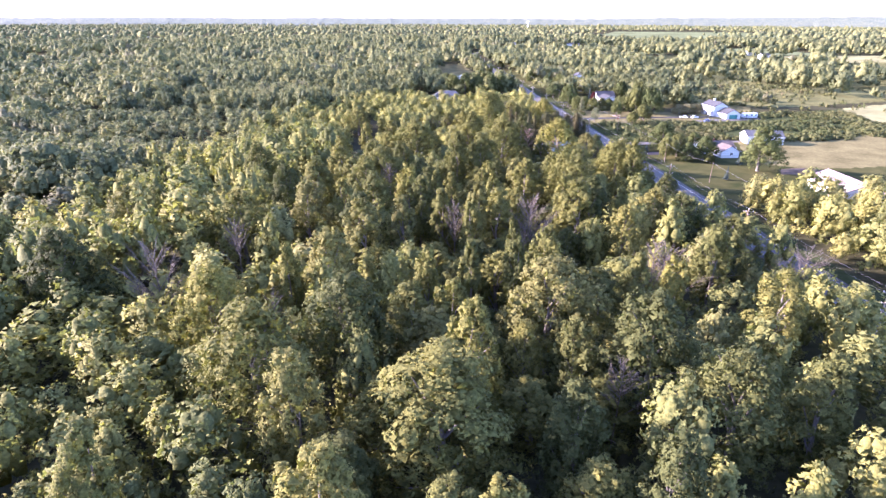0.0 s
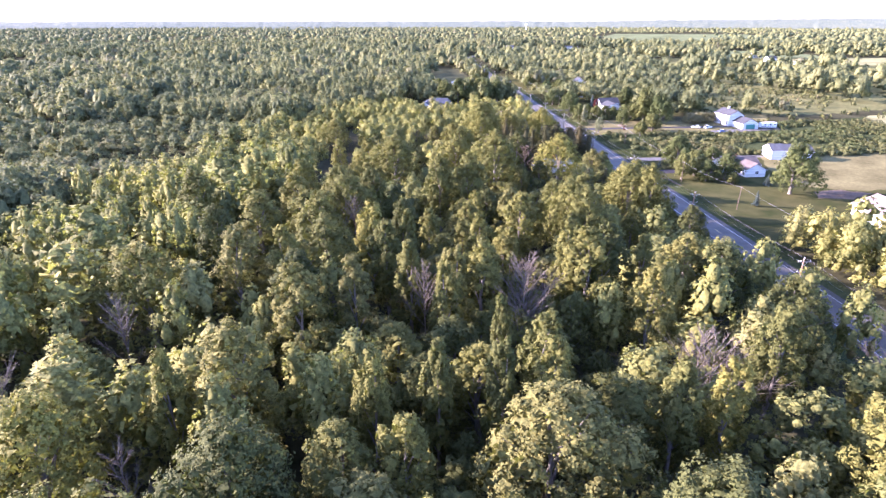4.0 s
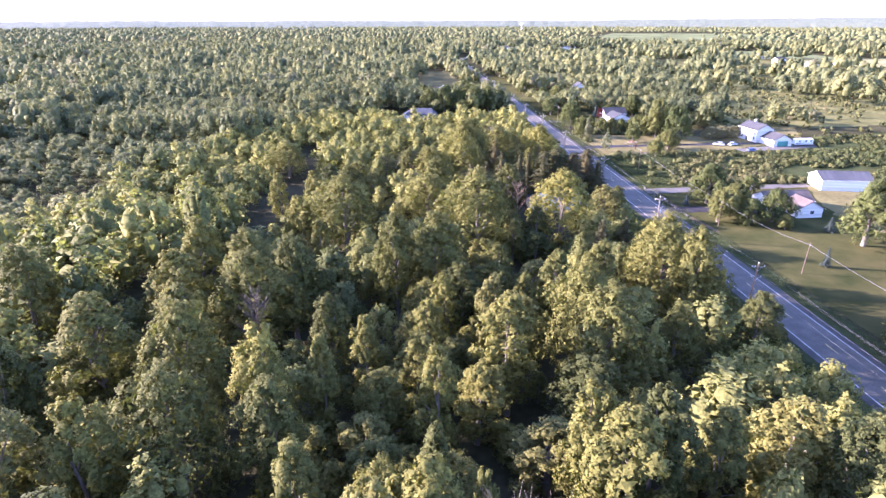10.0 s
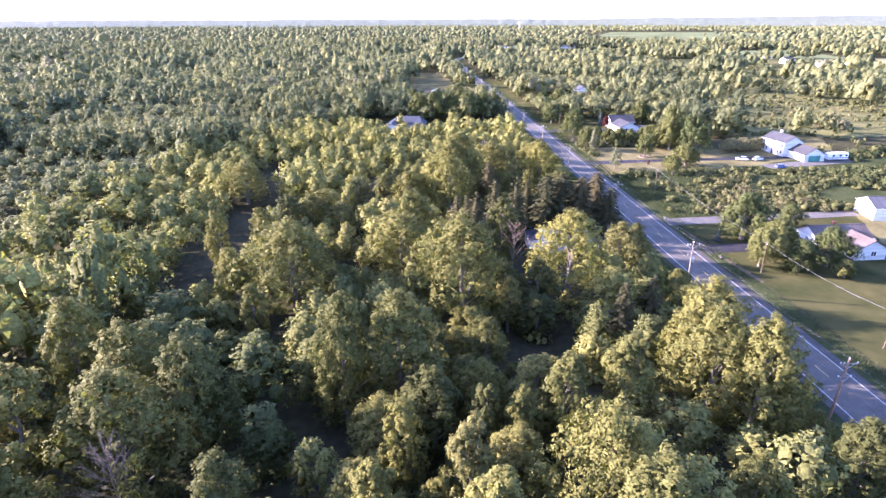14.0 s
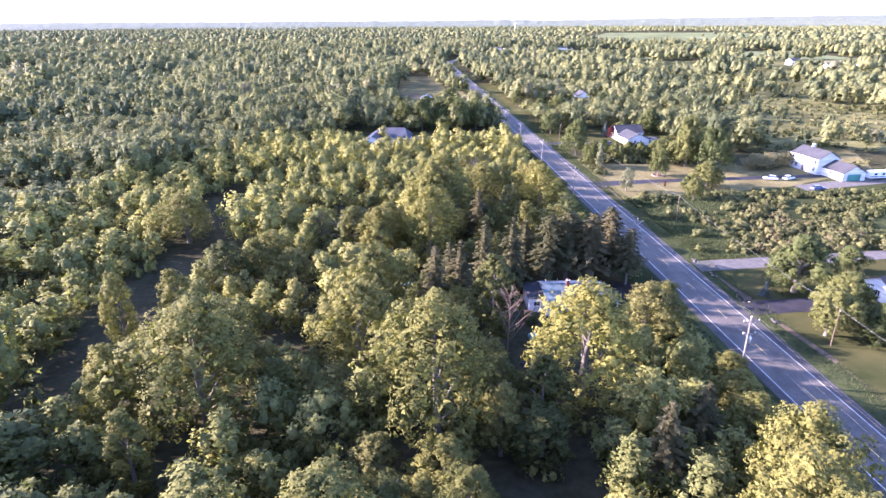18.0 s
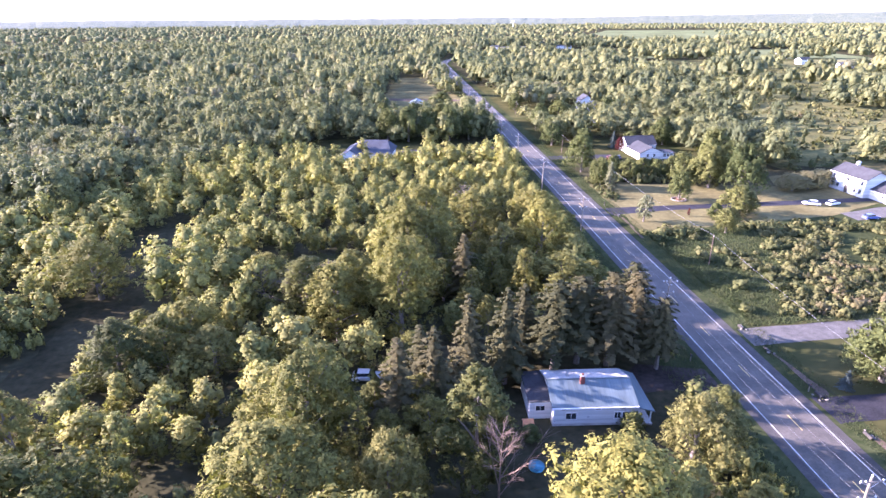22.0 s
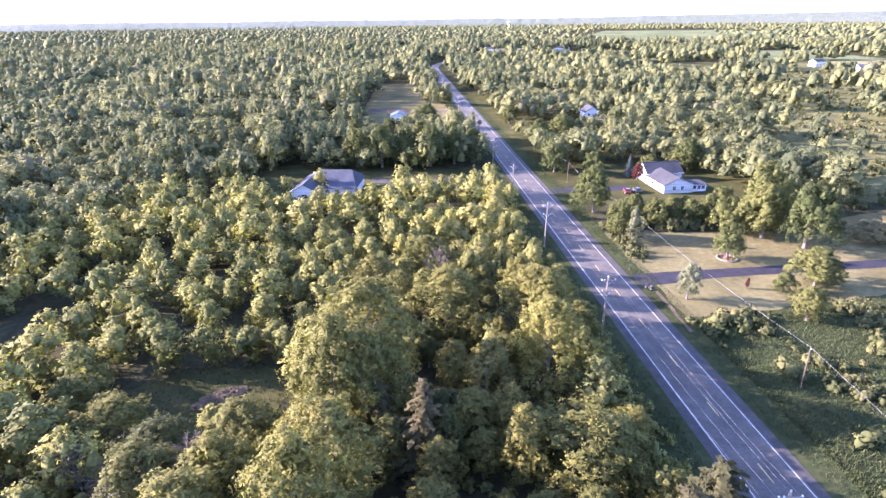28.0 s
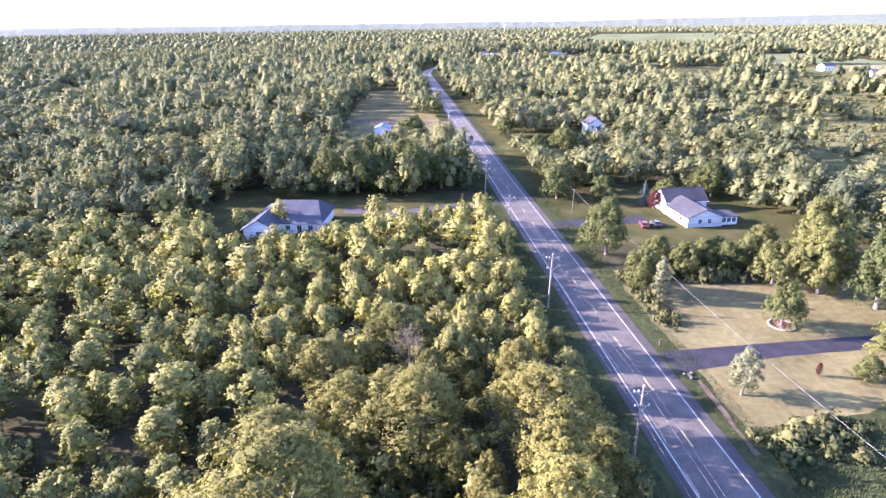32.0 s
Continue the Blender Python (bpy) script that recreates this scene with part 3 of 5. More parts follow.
    src = MAKERS[key]
    keep = src.matrix_basis.copy()
    src.matrix_basis = Matrix()
    ob = copy_thing(src, m)
    src.matrix_basis = keep
    if tag:
        tagged(ob, tag)
    return ob


PLANTED = []          # x, y, radius of every tree that stands singly
# form, x, y, height, crown radius
TREES = []
TREES += [(2, -94.3, 34.9, 20.2, 4.4), (1, -62.9, 36.7, 19.0, 3.3), (5, -114.2, 36.6, 21.2, 2.5), (1, -41.3, 47.6, 19.2, 3.5), (4, -83.5, 47.0, 20.9, 8.5), (0, -50.8, 48.1, 18.8, 6.3), (2, -99.4, 47.5, 21.1, 3.6), (2, -79.6, 56.7, 22.1, 3.5), (7, -106.0, 57.6, 21.5, 7.8), (0, -55.8, 60.4, 20.2, 6.7), (7, -95.9, 66.9, 21.0, 6.8), (2, -31.7, 70.7, 18.2, 4.3), (0, -67.4, 70.9, 20.7, 7.6), (7, -116.1, 73.4, 19.6, 5.9), (3, -51.6, 77.8, 18.4, 2.6), (5, -44.5, 79.8, 17.1, 2.5), (5, -64.9, 79.5, 20.3, 2.6), (5, -84.5, 78.8, 20.0, 2.2)]
TREES += [(5, -70.7, 79.6, 20.6, 2.0), (3, -106.1, 79.2, 20.5, 1.9), (3, -77.5, 81.2, 19.6, 2.1), (4, -100.9, 84.0, 20.8, 5.5), (2, -64.3, 86.2, 20.0, 3.3), (2, -33.1, 89.0, 18.4, 3.3), (4, -145.6, 87.4, 20.1, 5.9), (5, -68.9, 92.9, 19.2, 1.4), (1, -96.7, 99.3, 21.2, 4.5), (2, -45.0, 101.1, 18.8, 3.5), (5, -75.7, 101.2, 20.3, 2.4), (0, -21.6, 103.6, 15.3, 5.5), (3, -89.0, 104.0, 20.3, 2.7), (5, -74.1, 106.0, 20.6, 2.8), (1, -97.3, 106.4, 20.2, 4.4), (1, -69.2, 108.5, 20.3, 4.2), (5, -64.9, 109.8, 17.9, 1.3), (3, -80.7, 112.5, 19.1, 2.7)]
TREES += [(1, -51.8, 113.3, 20.6, 4.8), (0, -122.3, 111.1, 19.9, 6.7), (0, -27.9, 114.1, 17.0, 5.1), (3, -68.8, 114.4, 18.6, 1.9), (5, -47.3, 116.2, 20.4, 3.4), (3, -40.6, 116.5, 17.7, 2.6), (1, -32.4, 117.1, 17.3, 4.4), (5, -53.3, 117.5, 20.3, 2.9), (4, -145.1, 112.6, 20.2, 4.6), (5, -102.0, 118.3, 20.1, 2.9), (2, -110.0, 118.1, 19.9, 4.5), (1, -84.7, 120.8, 19.7, 3.6), (7, -95.6, 123.7, 19.6, 6.1), (1, -67.9, 128.0, 18.5, 2.7), (5, -87.7, 130.3, 20.2, 3.4), (3, -81.1, 131.0, 18.3, 2.1), (4, -117.0, 130.6, 19.9, 4.4), (0, -98.5, 135.3, 20.5, 5.5)]
TREES += [(4, -44.7, 138.9, 20.0, 5.7), (1, -57.6, 138.8, 19.0, 4.2), (3, -76.8, 140.9, 15.2, 2.1), (1, -111.1, 140.2, 19.9, 5.3), (7, -46.1, 145.1, 20.3, 5.5), (1, -68.4, 144.8, 15.4, 2.6), (4, -31.4, 145.4, 13.4, 3.3), (1, -102.9, 146.3, 17.9, 4.1), (4, -82.6, 146.5, 15.7, 3.4), (5, -58.9, 147.7, 17.5, 2.4), (4, -14.9, 151.4, 11.5, 3.6), (2, -65.4, 153.8, 15.1, 2.3), (0, -96.0, 155.6, 18.7, 6.3), (1, -107.6, 157.1, 18.9, 4.8), (5, -51.9, 157.7, 13.2, 1.8), (4, -130.2, 156.5, 20.2, 5.0), (5, -56.1, 158.6, 13.2, 1.8), (1, -46.0, 159.6, 16.2, 3.2)]
TREES += [(7, -14.4, 159.8, 6.5, 2.6), (5, -38.0, 161.8, 16.9, 3.3), (4, -90.6, 161.3, 18.9, 4.8), (7, -24.6, 165.7, 17.9, 6.0), (4, -98.8, 165.3, 18.8, 5.4), (4, -73.1, 167.8, 20.4, 4.1), (4, -66.2, 168.8, 19.9, 5.7), (4, -108.9, 172.2, 18.7, 4.3), (2, -24.6, 171.1, 17.0, 4.4), (1, -41.5, 196.3, 12.0, 3.2), (4, -95.8, 197.3, 15.1, 3.5), (7, -85.4, 199.2, 19.4, 8.2), (2, -76.5, 201.0, 10.0, 2.6), (7, -68.8, 201.5, 8.0, 4.4), (7, -55.2, 195.0, 21.4, 8.0), (7, -88.1, 207.6, 15.9, 7.4), (0, -66.3, 211.0, 16.0, 6.9)]
TREES += [(1, -95.5, 218.9, 15.7, 3.2), (2, -104.7, 219.6, 15.0, 2.4), (0, -63.9, 219.7, 18.3, 5.2), (1, -44.8, 217.2, 17.2, 4.0), (2, -62.2, 226.4, 14.9, 3.5), (7, -67.6, 226.8, 11.9, 5.6), (4, -94.4, 240.1, 12.0, 4.6), (7, -81.9, 243.3, 8.9, 4.5), (7, -88.8, 243.4, 11.0, 4.5), (0, -86.9, 247.8, 11.0, 4.7), (7, -53.1, 252.0, 18.4, 5.8), (4, -64.0, 252.5, 14.0, 5.1), (7, -62.5, 259.1, 13.0, 5.0), (4, -70.7, 259.9, 12.1, 4.6), (0, -51.5, 260.1, 15.4, 6.1), (0, -21.7, 262.6, 9.9, 6.9), (4, -29.6, 263.4, 11.3, 2.7)]
TREES += [(7, -70.8, 265.7, 10.3, 5.6), (4, -63.0, 268.4, 10.1, 4.7), (7, -112.7, 272.1, 12.9, 6.8), (7, -79.6, 273.4, 8.0, 5.0), (7, -48.1, 273.6, 16.3, 5.0), (4, -88.5, 279.7, 7.1, 4.0), (0, -47.6, 282.4, 18.4, 8.4), (1, -21.2, 287.7, 15.4, 3.8), (0, -52.4, 296.7, 10.2, 4.9), (0, -19.6, 299.5, 11.8, 7.1), (7, -35.1, 300.1, 12.1, 7.0), (0, -43.2, 302.8, 10.2, 4.4), (4, -20.0, 310.5, 9.1, 3.5), (0, -48.6, 314.0, 9.0, 4.3), (0, -37.6, 324.0, 8.9, 5.2)]
TREES += [(4, -21.5, 161.4, 19.0, 4.6), (7, -18.7, 179.0, 16.0, 5.6), (4, -13.0, 198.0, 6.8, 3.0), (4, -14.6, 291.0, 9.0, 3.6), (0, -15.0, 280.5, 8.0, 3.4), (4, -14.4, 267.5, 6.5, 3.0), (7, -14.2, 257.5, 6.0, 2.6), (4, -11.2, 204.2, 5.6, 2.7), (1, -15.2, 209.5, 6.0, 2.4), (0, -16.2, 191.0, 8.6, 3.4), (4, -12.2, 188.5, 6.0, 2.8), (2, -12.6, 179.5, 7.0, 2.8), (4, -12.8, 170.5, 7.6, 3.2), (7, -54.3, 210.8, 14.5, 3.6), (4, -35.2, 168.8, 12.5, 3.0), (4, -19.6, 166.8, 14.0, 3.6), (4, -51.6, 271.7, 19.0, 4.8), (0, -22.5, 280.1, 15.5, 5.5), (7, -18.2, 218.6, 10.6, 4.4), (4, -13.6, 221.0, 9.4, 3.4), (7, -34.0, 203.0, 18.8, 7.8)]
TREES += [(4, -67.1, 178.6, 12.0, 4.2), (4, -62.9, 187.3, 8.0, 3.0), (3, -89.8, 187.6, 13.0, 2.2), (1, -75.7, 201.0, 9.0, 2.4), (2, -57.7, 181.6, 7.0, 2.6)]
SINGLE = TREES[:]
grid = {}


def crowded(x, y, r, step=6.0):
    a, b = int(x // step), int(y // step)
    for i in range(a - 2, a + 3):
        for j in range(b - 2, b + 3):
            for px, py, pr in grid.get((i, j), ()):
                if (px - x) ** 2 + (py - y) ** 2 < (0.66 * (pr + r)) ** 2:
                    return True
    return False


def book(x, y, r, step=6.0):
    grid.setdefault((int(x // step), int(y // step)), []).append((x, y, r))


def off_path(x, y):
    """Distance from the line that the flight follows over the ground ahead of it."""
    ax, ay, bx, by = -80.0, 40.0, -30.0, 300.0
    f = max(0.0, min(1.0, ((x - ax) * (bx - ax) + (y - ay) * (by - ay)) / ((bx - ax) ** 2 + (by - ay) ** 2)))
    return math.hypot(x - ax - (bx - ax) * f, y - ay - (by - ay) * f)


def in_sight(x, y, more=35.0):
    return -85 - 0.88 * (y + 5) - more < x < -85 + 0.80 * (y + 5) + more and y > 12


rnd = random.Random(11)
for form, x, y, h, r in SINGLE:
    r = r * 1.06 + 0.25
    plant(form, x, y, h, r, rnd.uniform(0, 6.28))
    book(x, y, r)

# the rest of the near wood: the closest stand singly, those behind are joined
NEAR, MID, FAR = [], [], []
tries = 0
while tries < 32000:
    tries += 1
    y = rnd.uniform(14, 425)
    x = rnd.uniform(-300, 110)
    if not in_sight(x, y) or is_open(x, y):
        continue
    d = off_path(x, y)
    if d > 115:
        continue
    if -20 < x < -11 and 214 < y < 252:
        continue
    if d < 60 and rnd.random() < (0.62 if 118 < y < 265 else 0.3):      # gaps between the tall trees
        continue
    h = tallness(x, y) * (rnd.uniform(0.72, 1.15) if rnd.random() < 0.8 else rnd.uniform(0.45, 0.7))
    if d < 62:
        h *= 0.62 if 122 < y < 262 else 0.84
    r = h * (rnd.uniform(0.2, 0.36) if h > 14 else rnd.uniform(0.3, 0.52))
    if is_open(x + r * 0.6, y) or is_open(x - r * 0.6, y) or crowded(x, y, r):
        continue
    book(x, y, r)
    NEAR.append((d, x, y, h, r))
NEAR.sort()
single_left = max(0, 280 - len(SINGLE))
for d, x, y, h, r in NEAR[:single_left]:
    q = r / h
    i = rnd.choice((3, 5, 6)) if q < 0.18 else rnd.choice((1, 2, 5)) if q < 0.22 else rnd.choice((0, 4, 2))
    plant(i, x, y, h, r, rnd.uniform(0, 6.28))


def templates(clumps, leaves, size, lump, leaders, rings=3, core=0.66):
    """Crowns for the joined woods: fewer bunches and larger leaf sprays than the trees that stand singly."""
    out = []
    for i in range(9):
        form, rad, base, k = (("round", 4.8, 2.5, 1.3), ("oval", 4.0, 2.2, 0.8), ("open", 4.6, 2.2, 1.1), ("oval", 3.8, 1.8, 0.6), ("round", 4.4, 1.8, 1.1), ("round", 5.2, 1.5, 1.4), ("spire", 3.6, 1.5, 0.5),
                              ("open", 4.2, 2.0, 0.9), ("oval", 4.2, 2.0, 1.0))[i]
        rng = np.random.default_rng(300 + i + clumps)
        lead = leaders_of(rng, 18.0, rad, base, max(1, round(leaders * k * 0.9)), form)
        out.append((*crown_of(rng, lead, clumps, leaves, size, lump, core, 5, rings, calm=1.0), 18.0, rad))
    return out


def stand(name, places, forms, material, label):
    """One joined stretch of wood; every tree has a tint of its own."""
    vs, fs, ns, ts, at = [], [], [], [], 0
    for x, y, h, r in places:
        v, f, n, hgt, rad = forms[rnd.randrange(len(forms))]
        w = rnd.uniform(0, 6.28)
        c, s = math.cos(w), math.sin(w)
        k = r / rad
        o, m = np.empty_like(v), np.array(n)
        o[:, 0] = (v[:, 0] * c - v[:, 1] * s) * k + x
        o[:, 1] = (v[:, 0] * s + v[:, 1] * c) * k + y
        o[:, 2] = v[:, 2] * (h / hgt)
        m[:, 0] = n[:, 0] * c - n[:, 1] * s
        m[:, 1] = n[:, 0] * s + n[:, 1] * c
        vs.append(o)
        ns.append(m)
        fs.append(f + at)
        at += len(v)
        g = 0.5 + 0.9 * noise.noise((x * 0.015, y * 0.015, 5.0))
        ts.append(np.full(len(v), min(1.0, max(0.0, 0.45 * g + 0.62 * rnd.random() - 0.04)), dtype=np.float32))
    me = mesh_of(name, np.concatenate(vs), np.concatenate(fs), material, False, np.concatenate(ns))
    me.attributes.new("tint", "FLOAT", "POINT").data.foreach_set("value", np.concatenate(ts))
    return tagged(new(name, me), label, "woodland", kind="stuff")


rest = [(x, y, h, r) for _, x, y, h, r in NEAR[single_left:]]
rest.sort(key=lambda p: not (p[0] > 9 and p[1] < 152))      # the trees beside the road first
stand("near_wood", rest[:150], templates(190, 10, 0.27, 0.6, 26), M_WOOD_LEAF, "dense mixed leafy wood of bunched crowns")
stand("near_wood", rest[150:430], templates(120, 8, 0.36, 0.7, 18), M_WOOD_LEAF, "dense mixed leafy wood of bunched crowns")
stand("near_wood", rest[430:], templates(56, 7, 0.5, 0.85, 10), M_WOOD_LEAF, "mixed leafy wood of bunched crowns")



def scatter(y0, y1, x0, x1, spacing, near, far, grow=1.0, jitter=0.45, wide=0.5):
    """Trees on a shaken grid between two distances from the path."""
    out = []
    ny = int((y1 - y0) / spacing)
    nx = int((x1 - x0) / spacing)
    for j in range(ny):
        for i in range(nx):
            x = x0 + (i + 0.5 + rnd.uniform(-jitter, jitter)) * spacing
            y = y0 + (j + 0.5 + rnd.uniform(-jitter, jitter)) * spacing
            if not in_sight(x, y) or is_open(x, y):
                continue
            d = off_path(x, y)
            if not near < d <= far:
                continue
            g = noise.noise((x * 0.012, y * 0.012, 7.7))
            if x > max(66.0, 88 + (y - 350) * 0.26) and y < 900:      # rough pasture with scattered trees
                if rnd.random() < 0.74 + 0.4 * math.tanh(-6 * g):
                    continue
            h = tallness(x, y) * (0.95 + 0.6 * noise.noise((x * 0.03, y * 0.03, 2.2))) * (rnd.uniform(0.86, 1.14) if rnd.random() < 0.8 else rnd.uniform(0.55, 0.85)) * grow * (0.7 if g < -0.25 else 1.0)
            r = min(h * 0.6, max(h * rnd.uniform(0.28, 0.4), spacing * rnd.uniform(wide, wide + 0.2)))
            out.append((x, y, h, r))
    return out


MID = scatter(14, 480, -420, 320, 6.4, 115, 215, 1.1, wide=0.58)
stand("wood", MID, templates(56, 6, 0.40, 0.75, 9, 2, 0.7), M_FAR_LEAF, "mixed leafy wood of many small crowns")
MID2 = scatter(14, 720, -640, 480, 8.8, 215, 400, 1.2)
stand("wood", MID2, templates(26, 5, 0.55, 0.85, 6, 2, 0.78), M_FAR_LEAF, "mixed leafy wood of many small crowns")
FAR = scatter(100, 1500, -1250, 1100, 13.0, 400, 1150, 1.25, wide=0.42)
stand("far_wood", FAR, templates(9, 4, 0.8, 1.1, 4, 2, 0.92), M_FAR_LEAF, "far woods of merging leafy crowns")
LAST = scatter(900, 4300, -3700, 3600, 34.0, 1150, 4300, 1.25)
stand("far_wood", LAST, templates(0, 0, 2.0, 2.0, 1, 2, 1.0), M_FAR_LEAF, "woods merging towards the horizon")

BEHIND = [(rnd.uniform(-190, -14), rnd.uniform(-75, 13), rnd.uniform(12, 19), rnd.uniform(3.2, 5.2)) for _ in range(330)]
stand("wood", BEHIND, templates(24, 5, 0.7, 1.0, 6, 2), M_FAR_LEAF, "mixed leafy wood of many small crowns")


def far_rise():
    """A low wooded rise along the horizon."""
    vs, fs, n, rows = [], [], 260, 7
    for i in range(n + 1):
        w = radians(-52 + 104 * i / n)
        top = 52 + 30 * max(0.0, (i / n - 0.62) / 0.38) ** 1.2 + 7 * noise.noise((i * 0.05, 0.0, 9.0)) + 4 * noise.noise((i * 0.4, 0.0, 3.0))
        for k in range(rows):
            d = 4150 + 90 * k
            z = top * math.sin(k / (rows - 1) * 1.57) + (3.0 * noise.noise((i * 0.9, k * 0.9, 1.0)) if k else -1)
            vs.append((-60 + math.sin(w) * d, 120 + math.cos(w) * d, z))
    fs = [(i * rows + k, (i + 1) * rows + k, (i + 1) * rows + k + 1, i * rows + k + 1) for i in range(n) for k in range(rows - 1)]
    # leaf colours lifted towards grey-blue, painting in the distance haze
    m = leafy("hazed_horizon_woods", [(p, (c[0] * 0.55 + 0.04, c[1] * 0.55 + 0.05, c[2] * 0.5 + 0.075)) for p, c in HAZED_GREENS], False, 45.0, through=0.1, vary=0.0, grain=9.0)
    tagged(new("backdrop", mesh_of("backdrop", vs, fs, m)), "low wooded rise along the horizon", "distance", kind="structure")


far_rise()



# ---- materials of built things ----
M_SIDING = grained("white_siding", (0.56, 0.57, 0.56), (0.68, 0.68, 0.66), 1.5, 0.55, bump=0.25, stretch=(0.3, 0.3, 9))
M_TRIM = grained("white_trim", (0.74, 0.74, 0.73), (0.84, 0.84, 0.83), 3.0, 0.5)
M_METAL_ROOF = grained("weathered_metal_roof", (0.072, 0.098, 0.105), (0.112, 0.145, 0.15), 0.9, 0.55, 0.0, 0.15, stretch=(6, 0.5, 1))
M_GREY_SHINGLE = grained("grey_shingles", (0.026, 0.026, 0.029), (0.045, 0.045, 0.048), 2.5, 0.85, bump=0.5)
M_BROWN_SHINGLE = grained("brown_shingles", (0.078, 0.060, 0.054), (0.120, 0.093, 0.078), 2.5, 0.85, bump=0.5)
M_BLUE_SHINGLE = grained("blue_grey_shingles", (0.033, 0.038, 0.05), (0.055, 0.061, 0.074), 2.5, 0.8, bump=0.5)
M_PINK_ROOF = grained("faded_red_metal_roof", (0.221, 0.163, 0.156), (0.273, 0.208, 0.195), 1.0, 0.5, 0.0, 0.15, stretch=(5, 0.5, 1))
M_TAN_ROOF = grained("tan_metal_roof", (0.055, 0.052, 0.052), (0.08, 0.077, 0.076), 1.0, 0.5, 0.0, 0.15, stretch=(5, 0.5, 1))
M_BRICK = grained("red_brick", (0.14, 0.042, 0.032), (0.22, 0.07, 0.05), 6.0, 0.85, bump=0.5)
M_DARK_GLASS = grained("window_glass", (0.02, 0.025, 0.03), (0.04, 0.045, 0.05), 0.6, 0.06, bump=0)
M_GREEN_DOOR = grained("green_garage_door", (0.03, 0.16, 0.14), (0.05, 0.21, 0.18), 2.0, 0.5)
M_DARK_DOOR = grained("dark_door_paint", (0.05, 0.045, 0.045), (0.09, 0.08, 0.075), 2.0, 0.5)
M_CONCRETE = grained("concrete", (0.33, 0.32, 0.30), (0.46, 0.45, 0.42), 2.5, 0.9, bump=0.3)
M_POST = grained("brown_post_wood", (0.10, 0.068, 0.05), (0.18, 0.125, 0.09), 5.0, 0.85, bump=0.4, stretch=(1, 1, 0.15))
M_POLE = grained("weathered_pole_wood", (0.25, 0.14, 0.085), (0.38, 0.22, 0.14), 5.0, 0.85, bump=0.4, stretch=(1, 1, 0.15))
M_POLE_GREY = grained("grey_pole_wood", (0.15, 0.125, 0.10), (0.25, 0.21, 0.17), 5.0, 0.85, bump=0.4, stretch=(1, 1, 0.15))
M_STEEL = grained("galvanised_steel", (0.5, 0.51, 0.52), (0.65, 0.66, 0.67), 4.0, 0.4, 0.6)
M_CERAMIC = grained("pale_insulator", (0.62, 0.62, 0.60), (0.75, 0.75, 0.73), 6.0, 0.25)
M_WIRE = grained("bare_wire", (0.16, 0.16, 0.17), (0.24, 0.24, 0.24), 3.0, 0.45, 0.3)
M_TYRE = grained("tyre_rubber", (0.02, 0.02, 0.02), (0.035, 0.035, 0.035), 8.0, 0.9)
M_STONE = grained("garden_stone", (0.17, 0.145, 0.12), (0.30, 0.26, 0.22), 3.0, 0.9, bump=0.5)
M_BRUSH = grained("cut_brushwood", (0.13, 0.095, 0.055), (0.21, 0.155, 0.095), 4.0, 0.95, bump=0.4, spec=0.0)
M_ORANGE = grained("orange_plastic", (0.55, 0.20, 0.08), (0.7, 0.28, 0.10), 4.0, 0.5)
M_CYAN = grained("light_blue_tarpaulin", (0.05, 0.24, 0.34), (0.09, 0.34, 0.45), 3.0, 0.45)
M_NAVY = grained("dark_blue_tarpaulin", (0.012, 0.016, 0.05), (0.024, 0.032, 0.085), 3.0, 0.5)
M_FLOWER = leafy("flowers", [(0.0, (0.16, 0.12, 0.06)), (0.5, (0.35, 0.16, 0.16)), (1.0, (0.12, 0.15, 0.05))], False, 0.5)


def paint(name, c):
    m, n, l, b = mat(name, 0.3, 0.0, 0.5)
    co = n.new("ShaderNodeTexCoord")
    f = tex(n, l, "Noise", 2.0, co.outputs["Object"])
    l.new(ramp(n, l, f.outputs[0], [(0.3, tuple(v * 0.9 for v in c)), (0.7, c)]), b.inputs["Base Color"])
    b.inputs["Coat Weight"].default_value = 0.4
    return m


# ---- houses ----
def box(x0, x1, y0, y1, z0, z1, bevel=0.0):
    bm = bmesh.new()
    bmesh.ops.create_cube(bm, size=1.0, matrix=Matrix.Translation(((x0 + x1) / 2, (y0 + y1) / 2, (z0 + z1) / 2)) @ Matrix.Diagonal((x1 - x0, y1 - y0, z1 - z0, 1)))
    if bevel:
        bmesh.ops.bevel(bm, geom=bm.edges[:], offset=bevel, segments=1, affect="EDGES")
    return bm


def solid(points, faces):
    bm = bmesh.new()
    v = [bm.verts.new(p) for p in points]
    for f in faces:
        bm.faces.new([v[i] for i in f])
    bmesh.ops.recalc_face_normals(bm, faces=bm.faces)
    return bm


def slab(a, b, c, d, thick):
    """A sloping roof slab from four upper corners."""
    pts = [Vector(p) for p in (a, b, c, d)]
    n = (pts[1] - pts[0]).cross(pts[3] - pts[0]).normalized()
    if n.z < 0:
        n = -n
    low = [p - n * thick for p in pts]
    return solid([tuple(p) for p in pts + low], [(0, 1, 2, 3), (4, 5, 6, 7), (0, 1, 5, 4), (1, 2, 6, 5), (2, 3, 7, 6), (3, 0, 4, 7)])


